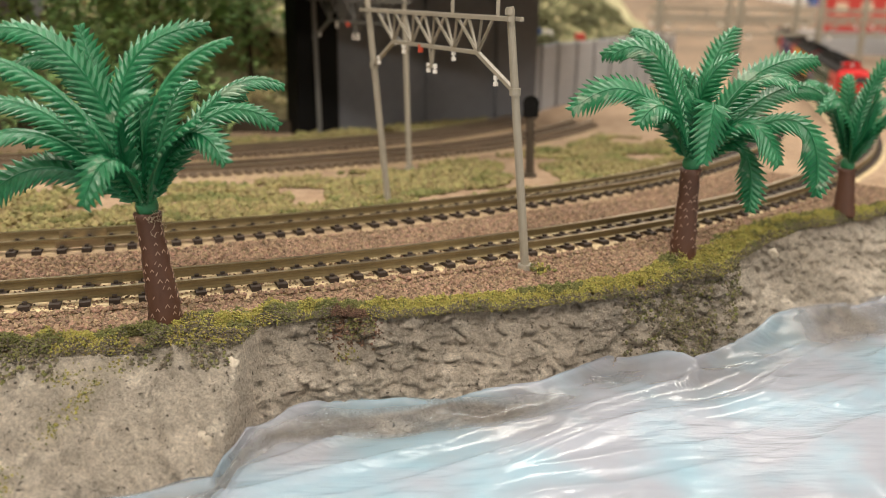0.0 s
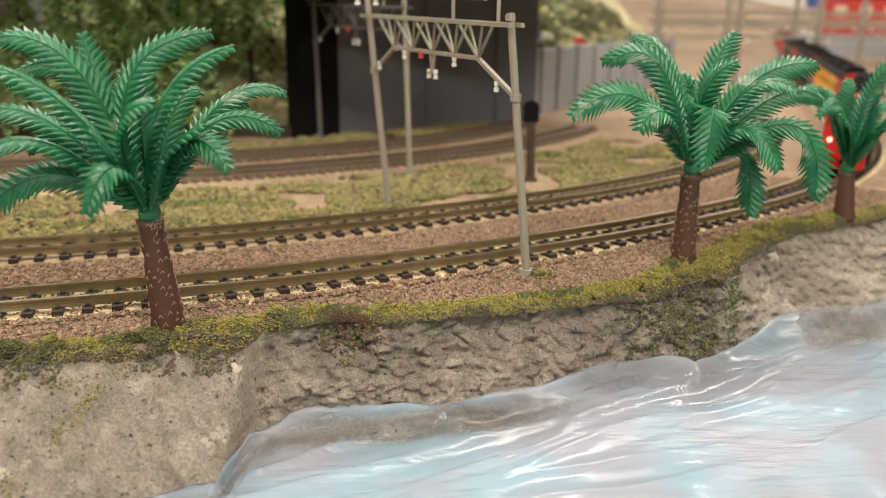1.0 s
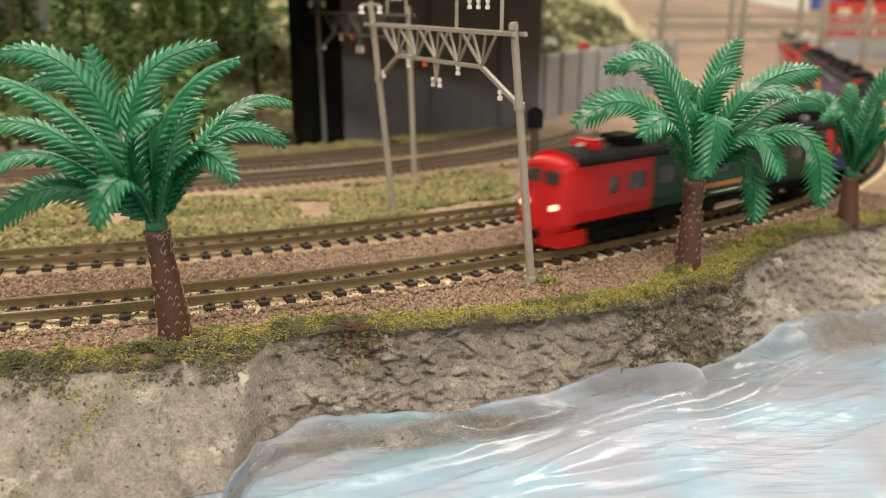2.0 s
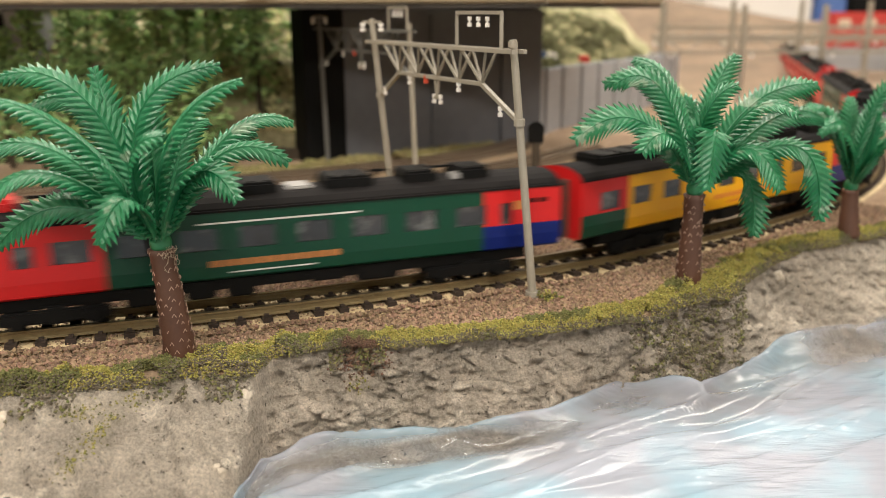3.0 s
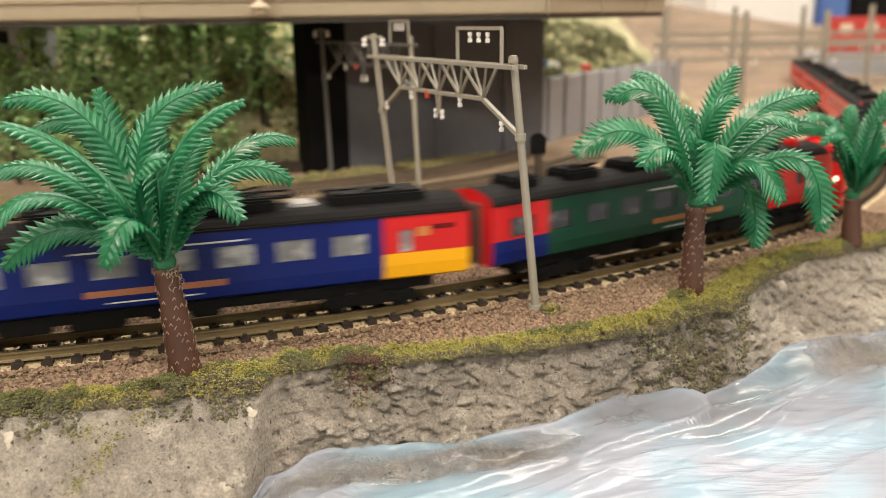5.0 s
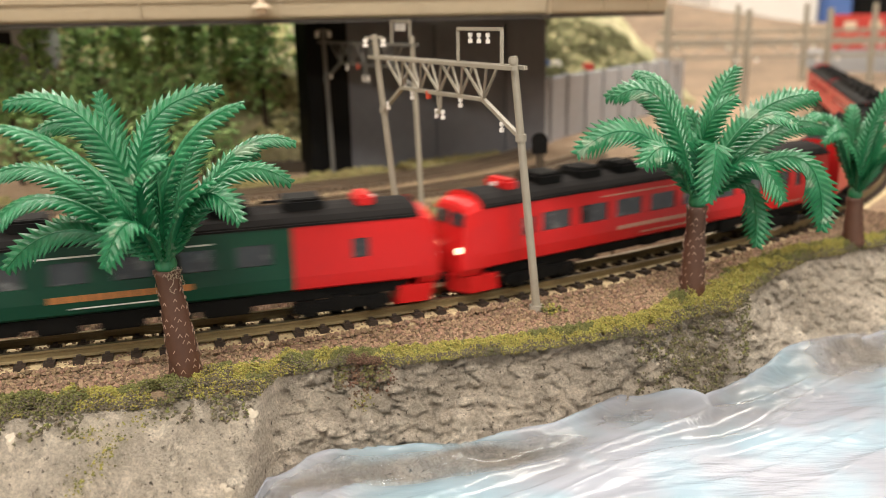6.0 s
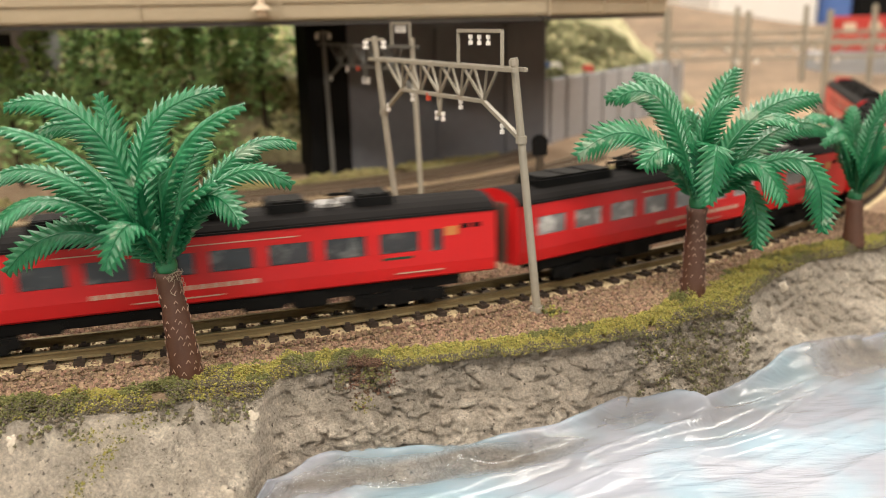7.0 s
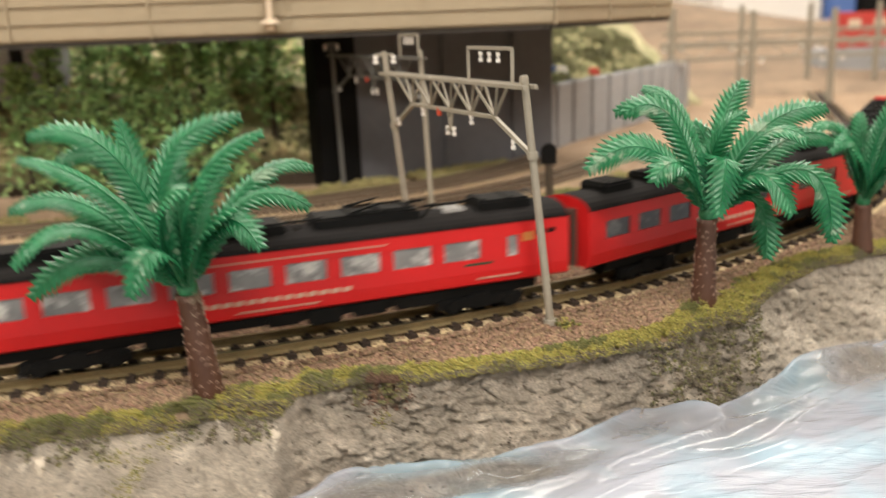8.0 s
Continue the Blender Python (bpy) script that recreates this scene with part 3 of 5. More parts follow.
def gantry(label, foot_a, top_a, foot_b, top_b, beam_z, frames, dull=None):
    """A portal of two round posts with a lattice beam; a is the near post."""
    # dull: same plastic with viaduct shade in its colour, for far post and lattice
    beam_mat = dull or M_POST
    g = thing("catenary_gantry", label, "gantry", "catenary gantries")
    fa, ta, fb, tb = Vector(foot_a), Vector(top_a), Vector(foot_b), Vector(top_b)

    def on(f, t, z):
        return f + (t - f) * ((z - f.z) / (t.z - f.z))

    for f, t in ((fa, ta), (fb, tb)):
        bm = bmesh.new()
        rod(bm, f, t, 1.0, 0.85, 14)
        rod(bm, f - Vector((0, 0, 1.2)), f + Vector((0, 0, 0.9)), 1.9, 1.7, 14)
        rod(bm, t - Vector((0, 0, 1.6)), t - Vector((0, 0, 0.4)), 1.08, 1.08, 14)
        k = on(f, t, beam_z - 15.4)
        rod(bm, k - Vector((0, 0, 0.8)), k + Vector((0, 0, 0.8)), 1.25, 1.25, 12)
        part("post", bm, M_POST if f is fa else beam_mat, g, smooth=False)
    a, b = on(fa, ta, beam_z), on(fb, tb, beam_z)
    la, lb = on(fa, ta, beam_z - 8.0), on(fb, tb, beam_z - 8.0)
    span = b - a
    side = Vector((-span.y, span.x, 0)).normalized() * 1.5
    bm = bmesh.new()
    out = span.normalized() * 2.2
    for sgn in (-1, 1):
        bar(bm, a - out + side * sgn, b + out + side * sgn, 0.9, 0.9)
    part("upper_chord", bm, beam_mat, g)
    bm = bmesh.new()
    lo0, lo1 = la.lerp(lb, 0.2), la.lerp(lb, 0.8)
    bar(bm, lo0, lo1, 0.9, 0.9)
    for end, post_top, post_foot in ((lo0, ta, fa), (lo1, tb, fb)):
        bar(bm, end, on(post_foot, post_top, beam_z - 15.4), 1.0, 0.9)
    part("lower_chord", bm, beam_mat, g)
    n = 5
    for i in range(n):
        p0, p1 = lo0.lerp(lo1, i / (n - 1)), None
        for du in (-0.5, 0.5):
            u = 0.2 + 0.6 * (i / (n - 1)) + du * 0.15
            for sgn in (-1, 1):
                bm = bmesh.new()
                bar(bm, p0, a.lerp(b, u) + side * sgn, 0.55, 0.55)
                part("brace", bm, beam_mat, g)
    for u0, u1 in frames:
        bm = bmesh.new()
        p0, p1, up = a.lerp(b, u0), a.lerp(b, u1), Vector((0, 0, 8.2))
        bar(bm, p0, p0 + up, 0.8, 0.8)
        bar(bm, p1, p1 + up, 0.8, 0.8)
        bar(bm, p0 + up, p1 + up, 0.8, 0.8)
        part("wire_frame", bm, M_POST, g)
        for f in (0.3, 0.5, 0.7):
            bm = bmesh.new()
            insulator(bm, p0.lerp(p1, f) + up - Vector((0, 0, 0.9)), 0.5)
            part("insulator", bm, M_INSUL, g, "white insulator")
    # drop bracket in the middle with two insulators, and single ones below the chord
    mid = lo0.lerp(lo1, 0.5)
    bm = bmesh.new()
    bar(bm, mid + span.normalized() * 1.2, mid - Vector((0, 0, 5)), 0.6, 0.6)
    bar(bm, mid - span.normalized() * 1.2, mid - Vector((0, 0, 5)), 0.6, 0.6)
    bar(bm, mid - Vector((0, 0, 5)) - span.normalized() * 1.6, mid - Vector((0, 0, 5)) + span.normalized() * 1.6, 0.7, 0.7)
    part("drop_bracket", bm, beam_mat, g)
    for p in (mid - Vector((0, 0, 4.2)) + span.normalized() * 1.8, mid - Vector((0, 0, 4.2)) - span.normalized() * 1.8, lo0.lerp(lo1, 0.25) - Vector((0, 0, 0.4)), lo0.lerp(lo1, 0.86) - Vector((0, 0, 0.4)), la.lerp(lb, 0.09) - Vector((0, 0, 4.5)), la.lerp(lb, 0.93) - Vector((0, 0, 4.5))):
        bm = bmesh.new()
        insulator(bm, p, 0.55)
        part("insulator", bm, M_INSUL, g, "white insulator")
    bm = bmesh.new()
    p = lo0.lerp(lo1, 0.64)
    rod(bm, p + Vector((0, 0, 0.2)), p - Vector((0, 0, 1.8)), 0.7, 0.7, 10)
    part("marker", bm, M_REDBIT, g, "red and white striped marker")
    bm = bmesh.new()
    q = tb
    bar(bm, q - span.normalized() * 0.0 + Vector((-2.8, 0.5, -0.9)), q + Vector((2.8, -0.5, -0.9)), 0.7, 0.7)
    part("top_arm", bm, M_POST, g)
    for dx in (-2.6, 2.6):
        bm = bmesh.new()
        insulator(bm, q + Vector((dx, 0, -1.2)), 0.8)
        part("insulator", bm, M_INSUL, g, "white insulator")


def gantries():
    gantry("beige grey plastic catenary gantry spanning two tracks beside the water", (24.3, 189.4, 0.4), (18.7, 189, 58.5), (-9.7, 254.4, 0), (-15.9, 258, 62.4), 56.0, [(0.07, 0.34)])
    gantry("beige grey plastic catenary gantry spanning the back tracks", (-4, 308, 0), (-6.2, 314, 60.5), (-43, 374, 0), (-45, 377, 63), 57.5, [(0.02, 0.2)], M_POSTSHADE)


def signal():
    sg = thing("signal_post", "black model railway signal on a dark post in the meadow", "signal", at=(38, 297, 0))
    bm = bmesh.new()
    rod(bm, (0, 0, -0.5), (-0.6, 0.5, 22), 1.5, 1.3, 10)
    rod(bm, (0, 0, -0.3), (0, 0, 1.2), 2.6, 2.2, 10)
    for k in range(9):
        box(bm, -2.0, 1.5, -0.4, 0.4, 2 + k * 2.2, 2.4 + k * 2.2)
    part("post", bm, M_BARK, sg)
    bm = bmesh.new()
    rod(bm, (-0.6, -0.6, 25), (-0.6, 1.2, 25), 2.8, 2.8, 18)
    box(bm, -3.2, 2.0, -0.8, 1.0, 20.5, 25)
    part("signal_head", bm, M_BLACK, sg, "round black signal head")


# ---- palms ----
def frond(mid, tip, width, seed):
    """One moulded plastic frond through mid to tip: a bowed rib with ribbed leaflets that part at the margin."""
    rng = random.Random(seed)
    bm = bmesh.new()
    p2 = Vector(tip)
    p1 = (Vector(mid) - p2 * 0.27) * 1.88
    curve = lambda t: 2 * p1 * t * (1 - t) + p2 * t * t
    out = Vector((p2.x, p2.y, 0)).normalized()
    roll = rng.uniform(-0.3, 0.3)
    lean = Vector((rng.uniform(-0.2, 0.2), -rng.uniform(0.4, 1.05), 0))
    # steps of even length along the rib
    fine = [0.05 + 0.95 * i / 120 for i in range(121)]
    run = [0.0]
    for u, v in zip(fine, fine[1:]):
        run.append(run[-1] + (curve(v) - curve(u)).length)
    n = max(12, round(run[-1] / 1.45))
    pts = [curve(float(np.interp(run[-1] * i / n, run, fine))) for i in range(n + 1)]

    def axes(i):
        tan = (pts[min(n, i + 1)] - pts[max(0, i - 1)]).normalized()
        nrm = Vector((0, 0, 1)) - out * 0.35 + lean
        nrm = (nrm - tan * nrm.dot(tan)).normalized()
        side = tan.cross(nrm)
        c, q = math.cos(roll), math.sin(roll)
        return tan, nrm * c + side * q, side * c - nrm * q

    def half_width(g):
        return width * min(1.0, 0.35 + g * 2.1) * (1.0 if g < 0.7 else max(0.22, 1 - ((g - 0.7) / 0.36) ** 1.7))

    def at(i, sgn, u, ahead=0.0):
        """A point of the blade, u of the way out from rib station i, drooping towards the margin."""
        tan, nrm, side = axes(i)
        w = half_width(i / n)
        return pts[i] + (side * sgn * 0.8 + tan * 0.62) * w * u - nrm * w * (0.1 * u + 0.16 * u * u) + tan * ahead

    thick = 0.3
    for i in range(n):
        tan, nrm, side = axes(i)
        for sgn in (-1, 1):
            reach = rng.uniform(0.92, 1.12)
            ridge = nrm * 0.3
            root = (pts[i] + pts[i + 1]) / 2 + nrm * 0.1
            r1 = (at(i, sgn, 0.5) + at(i + 1, sgn, 0.5)) / 2 + ridge
            tipp = (at(i, sgn, reach) + at(i + 1, sgn, reach)) / 2 + tan * 0.25
            top = [pts[i], at(i, sgn, 0.52), tipp, at(i + 1, sgn, 0.52), pts[i + 1]]
            a, v0, t, v1, b = [bm.verts.new(p) for p in top]
            m0, m1 = bm.verts.new(root), bm.verts.new(r1)
            low = [bm.verts.new(p - nrm * thick) for p in top]
            bm.faces.new((a, m0, m1, v0))
            bm.faces.new((m0, b, v1, m1))
            bm.faces.new((v0, m1, t))
            bm.faces.new((m1, v1, t))
            bm.faces.new((low[0], low[1], low[3], low[4]))
            bm.faces.new((low[1], low[2], low[3]))
            bm.faces.new((v0, t, low[2], low[1]))
            bm.faces.new((t, v1, low[3], low[2]))
        # the rib itself
        th = 0.62 - 0.4 * i / n
        r0 = [pts[i] + side * th * 0.7, pts[i] + nrm * (th * 0.5 + 0.1), pts[i] - side * th * 0.7, pts[i] - nrm * (th + 0.2)]
        v0, v1 = [bm.verts.new(p) for p in r0], [bm.verts.new(p + pts[i + 1] - pts[i]) for p in r0]
        for k in range(4):
            bm.faces.new((v0[k], v0[(k + 1) % 4], v1[(k + 1) % 4], v1[k]))
    bmesh.ops.recalc_face_normals(bm, faces=bm.faces)
    return bm


def palm(label, base, lean, height, tips, width=3.3, seed=0, fluff=False, flecks=True):
    pt = thing("palm_tree", label, "palm tree", "plastic palms", "", base)
    rng = random.Random(seed)
    rings, sides = 15, 16
    bm = bmesh.new()
    prev = None
    top = Vector((lean[0], lean[1], height))
    for i in range(rings + 1):
        f = i / rings
        c = Vector((lean[0] * f, lean[1] * f, height * f - 0.3))
        r = 3.0 - 0.75 * min(1.0, f * 1.3) + (0.35 if i % 2 else 0.0) * (1 - f) + (0.25 if f > 0.95 else 0)
        if i == 0:
            r *= 0.95
        ring = []
        for k in range(sides):
            a = 2 * math.pi * k / sides
            rr = r * (1 + 0.05 * math.sin(a * 5 + i * 1.9) + 0.03 * rng.uniform(-1, 1))
            ring.append(bm.verts.new(c + Vector((rr * math.cos(a), rr * math.sin(a), 0))))
        if prev:
            for k in range(sides):
                bm.faces.new((prev[k], prev[(k + 1) % sides], ring[(k + 1) % sides], ring[k]))
        else:
            bm.faces.new(list(reversed(ring)))
        prev = ring
    bm.faces.new(prev)
    rod(bm, (0, 0, -2.0), (0, 0, 0), 0.9, 0.9, 8)
    trunk = part("trunk", bm, M_TRUNK, pt, "brown moulded trunk with pale worn flecks", smooth=True)
    if flecks:
        bm = bmesh.new()
        for i in range(13):
            for k in range(11):
                f = (i + 0.5) / 13
                a = 2 * math.pi * (k + 0.5 * (i % 2)) / 11 + rng.uniform(-0.25, 0.25)
                if rng.random() < 0.22:
                    continue
                r = 3.0 - 0.75 * min(1.0, f * 1.3) + 0.28
                c = Vector((lean[0] * f, lean[1] * f, height * f + rng.uniform(-0.5, 0.5)))
                p = c + Vector((r * math.cos(a), r * math.sin(a), 0))
                tan = Vector((-math.sin(a), math.cos(a), 0))
                s = rng.uniform(0.25, 0.45)
                rod(bm, p - tan * s + Vector((0, 0, -s)), p + Vector((0, 0, s * 0.7)), 0.085, 0.07, 5)
                if rng.random() < 0.75:
                    rod(bm, p + tan * s + Vector((0, 0, -s)), p + Vector((0, 0, s * 0.7)), 0.08, 0.07, 5)
        part("wear", bm, M_FLECK, trunk, "pale worn flecks")
    bm = bmesh.new()
    made = bmesh.ops.create_uvsphere(bm, u_segments=14, v_segments=8, radius=2.1)["verts"]
    bmesh.ops.scale(bm, vec=(1, 1, 1.1), verts=made)
    bmesh.ops.translate(bm, vec=top + Vector((0, 0, 0.9)), verts=made)
    part("crown_base", bm, M_FROND, pt, smooth=True)
    for i, row in enumerate(tips):
        bm = frond(row[:3], row[3:], width * rng.uniform(0.9, 1.1), seed * 100 + i)
        bmesh.ops.translate(bm, vec=top + Vector((row[0] * 0.05, row[1] * 0.05, 0.3)), verts=bm.verts)
        part("frond", bm, M_FROND, pt)
    if fluff:
        bm = bmesh.new()
        for i in range(34):
            a = rng.uniform(-0.9, 1.2)
            c = Vector((lean[0], lean[1], 0)) + Vector((2.4 * math.cos(a), -2.4 * abs(math.sin(a)), height - rng.uniform(0, 6.5) * rng.random()))
            d = Vector((rng.uniform(-1, 1.2), rng.uniform(-1, 0.2), rng.uniform(-1, 1))) * 0.9
            e = Vector((rng.uniform(-1, 1), rng.uniform(-1, 0.3), rng.uniform(-1, 1))) * 0.7
            rod(bm, c, c + d, 0.035, 0.035, 4)
            rod(bm, c + d, c + d + e, 0.035, 0.03, 4)
        part("glue_fibres", bm, M_FIBRE, trunk, "tangled pale glue fibres")
    return pt


PALM_A = [(-7.6, 5, 19.7, -12.2, 9, 32), (-10, -2, 28.2, -23.6, -4, 31.3), (-11.4, 4, 26, -26.5, 8, 23.3), (-8.6, -9, 21.1, -20.9, -14, 28.7), (-16.3, -2, 18.8, -29.9, -2, 17.4), (-14.9, 8, 13.7, -25.4, 12, 10.2), (-15.2, -8, 15.8, -25.8, -12, 9.5), (-14.6, 4, 8.5, -28.1, 6, 1.9), (-15.1, -4, 8.8, -26.4, -6, 1.6), (-0.9, -13, 12.3, -4.8, -17, 4.8), (-12.4, 12, 19.2, -18.4, 16, 21.7)]
PALM_A += [(-1.8, -1, 25.2, 12.4, 3, 32.7), (5.6, -8, 22.1, 18.2, -9, 31), (12.6, 6, 20.8, 23.4, 10, 21.5), (12.2, 0, 17.8, 23.9, 0, 15.6), (9.2, -6, 15.4, 16.9, -12, 11.1), (-1, -10, 17.4, 6.5, -15, 22.5), (-2.5, 8, 23.9, -4.2, 12, 27.7), (2.8, 10, 18.4, 6.8, 14, 21.4), (8.8, 8, 16.5, 15.6, 14, 19.3), (-2.3, -8, 10.6, -4.7, -12, 16.8), (5.1, -7, 12.5, 12.4, -9, 18)]
PALM_B = [(-15, -4, 18.3, -29.1, -6, 13.3), (-9.5, -10, 15.3, -16.1, -14, 11.6), (-4.8, 6, 24.2, -13.3, 10, 30.3), (-8.8, 2, 25, -19.1, 4, 24.7), (-7.4, 8, 25, -19.3, 14, 24.1), (-0.6, -13, 17.2, -2.7, -17, 3.9), (-10.5, 10, 15.5, -21, 16, 14.6), (2.8, 10, 14.1, 0, 14, 20.9)]
PALM_B += [(4.6, 7, 21.9, 10.9, 11, 31.1), (12.9, 4, 20.6, 29.6, 8, 24.3), (20.1, 8, 17, 34.4, 14, 15.1), (8.3, -8, 20.5, 16.4, -14, 19.9), (8, -9, 12.2, 14.9, -13, 3.1), (9.8, -4, 5.5, 12, -6, -9.2), (18.6, -10, 13, 23.7, -12, -4.1), (21.3, 0, 11.7, 30.3, 0, 3.5), (-1.7, -9, 19.3, 3.4, -13, 25.9)]
PALM_C = [(-9.7, -2, 23, -17.5, -4, 20.8), (-7.1, -7, 19.6, -14.7, -10, 16.7), (3.2, -3, 26.9, 11.9, -5, 30.9), (7.5, 4, 17.5, 18.7, 8, 18.1), (5.5, -8, 16.1, 10.4, -11, 8), (-2.5, 6, 16.9, -6.5, 9, 22), (0, 5, 19.7, 0.8, 8, 25.3), (-3.5, -7, 12, -9.3, -9, 18.4), (2.3, -8, 12.3, 6.9, -10, 20.4), (5.1, 7, 20.9, 13.9, 12, 20.4), (-5, 4, 19.7, -12.7, 8, 22.3), (-0.3, -8, 14.8, 0, -10, 22.9)]


def palms():
    palm("green plastic palm with a leaning brown trunk at the turf edge", (-48, 153.4, 0.2), (-1.9, -0.5), 22.0, PALM_A, 4.0, 1, fluff=True)
    palm("green plastic palm with drooping fronds on the turf edge", (63, 197.3, 0.0), (0.2, 0), 22.8, PALM_B, 5.0, 2)
    palm("green plastic palm with a closed cup of fronds and short trunk", (123.8, 243.6, 0.2), (-0.8, 0), 14.2, PALM_C, 3.8, 3, flecks=False)


# ---- the train ----
CAR, PITCH = 135.0, 138.5
SECTION = [(-7.9, 9.3), (-8.7, 9.9), (-9.1, 13.0), (-9.1, 20.5), (-8.9, 25.4)]
ROOF = [(-8.95, 25.4), (-8.6, 26.2), (-7.4, 27.3), (-5.2, 28.2), (-2.6, 28.7), (0, 28.9)]


def zone_slots(zones, x):
    for x0, x1, upper, lower in zones:
        if x0 <= x < x1:
            return upper, lower
    return zones[-1][2], zones[-1][3]


def car_body(zones, windows, slots, front, back):
    """Shell of a coach: sides with real window openings, ends and skirt; zones give the livery."""
    bm = bmesh.new()
    cuts = {front, back}
    for x0, x1, *_ in zones:
        cuts |= {x0, x1}
    for x0, x1, z0, z1 in windows:
        cuts |= {x0, x1}
    cuts = sorted(c for c in cuts if front <= c <= back)
    zs = sorted({9.3, 9.9, 13.0, 16.0, 25.4} | {z for w in windows for z in w[2:]})

    def across(z):
        return float(np.interp(z, [p[1] for p in SECTION], [p[0] for p in SECTION]))

    for sgn in (1, -1):
        cache = {}

        def vert(x, z, inset=0.0):
            key = (x, z, inset)
            if key not in cache:
                cache[key] = bm.verts.new((x, sgn * (across(z) + inset), z))
            return cache[key]

        for x0, x1 in zip(cuts, cuts[1:]):
            xm = (x0 + x1) / 2
            up, low = zone_slots(zones, xm)
            for z0, z1 in zip(zs, zs[1:]):
                zm = (z0 + z1) / 2
                hole = any(a <= xm <= b and c <= zm <= d for a, b, c, d in windows)
                slot = slots[up if zm > 16.0 else low]
                if hole:
                    continue
                f = bm.faces.new((vert(x0, z0), vert(x1, z0), vert(x1, z1), vert(x0, z1)))
                f.material_index = slot
        for a, b, c, d in windows:
            slot = slots[zone_slots(zones, (a + b) / 2)[0]]
            ring = [(a, c), (b, c), (b, d), (a, d)]
            for (xa, za), (xb, zb) in zip(ring, ring[1:] + ring[:1]):
                pts = (bm.verts.new((xa, sgn * across(za), za)), bm.verts.new((xb, sgn * across(zb), zb)), bm.verts.new((xb, sgn * (across(zb) + 0.5), zb)), bm.verts.new((xa, sgn * (across(za) + 0.5), za)))
                bm.faces.new(pts).material_index = slot
    outline = [(y, z) for y, z in SECTION] + [(-8.6, 26.2), (-7.4, 27.3), (-5.2, 28.2), (-2.6, 28.7), (0, 28.9)]
    outline = outline + [(-y, z) for y, z in reversed(outline[:-1])]
    for x in (front, back):
        up, low = zone_slots(zones, x * 0.999)
        f = bm.faces.new([bm.verts.new((x, y, z)) for y, z in outline])
        f.material_index = slots[up]
    floor_ = [bm.verts.new((x, y, 9.4)) for x, y in ((front, -7.9), (back, -7.9), (back, 7.9), (front, 7.9))]
    bm.faces.new(floor_).material_index = slots["under"]
    bmesh.ops.recalc_face_normals(bm, faces=bm.faces)
    return bm


def roof_mesh(half0, half1):
    bm = bmesh.new()
    prof = ROOF + [(-y, z) for y, z in reversed(ROOF[:-1])]
    xs = [half0, half0 + 1.2, half1 - 1.2, half1]
    rings = [[bm.verts.new((x, y, z - (0.35 if i in (0, 3) else 0))) for y, z in prof] for i, x in enumerate(xs)]
    for a, b in zip(rings, rings[1:]):
        for i in range(len(prof) - 1):
            bm.faces.new((a[i], b[i], b[i + 1], a[i + 1]))
    # gutter rails along both sides
    for y in (-9.05, 9.05):
        box(bm, half0, half1, y - 0.25, y + 0.25, 25.3, 25.8)
    bmesh.ops.recalc_face_normals(bm, faces=bm.faces)
    return bm


def bogie_mesh():
    bm = bmesh.new()
    box(bm, -11, 11, -6.6, -5.4, 5.2, 7.8, 0, 0.3)
    box(bm, -11, 11, 5.4, 6.6, 5.2, 7.8, 0, 0.3)
    box(bm, -2.4, 2.4, -6.8, 6.8, 4.9, 8.6, 0, 0.3)
    for x in (-7.2, 7.2):
        for y in (-6.9, 6.9):
            rod(bm, (x, y - 0.5, 6.0), (x, y + 0.5, 6.0), 1.5, 1.5, 10)
    return to_mesh("bogie", bm, M_BLACK)


def wheelset_mesh():
    bm = bmesh.new()
    for y in (-4.4, 4.4):
        rod(bm, (0, y - 0.55, 0), (0, y + 0.55, 0), 2.85, 2.85, 20)
    rod(bm, (0, -4.4, 0), (0, 4.4, 0), 0.7, 0.7, 8)
    return to_mesh("wheelset", bm, M_EQUIP)


def cab_mesh():
    """Driving end: rounded red nose with raised cab, on the -x end."""
    bm = bmesh.new()
    half = CAR / 2
    stations = [(-half + 5.2, 1.0, 1.0), (-half + 3.0, 0.985, 0.985), (-half + 1.2, 0.94, 0.95), (-half, 0.84, 0.9)]
    prof = [(-7.6, 8.2), (-8.9, 10), (-9.15, 14), (-9.1, 21), (-8.7, 25), (-7.0, 26.6), (-3.5, 27.3), (0, 27.5)]
    prof = prof + [(-y, z) for y, z in reversed(prof[:-1])]
    rings = []
    for i, (x, wy, wz) in enumerate(stations):
        ring = []
        for y, z in prof:
            rake = max(0.0, z - 17) * 0.16 * i / 3
            ring.append(bm.verts.new((x + rake, y * wy, 8.2 + (z - 8.2) * wz)))
        rings.append(ring)
    for a, b in zip(rings, rings[1:]):
        for i in range(len(prof) - 1):
            bm.faces.new((a[i], b[i], b[i + 1], a[i + 1]))
    bm.faces.new(rings[-1])
    # raised cab roof block
    box(bm, -half + 14, -half + 18, -5.0, 5.0, 26.4, 30.8, 0, 0.8)
    bmesh.ops.recalc_face_normals(bm, faces=bm.faces)
    return bm


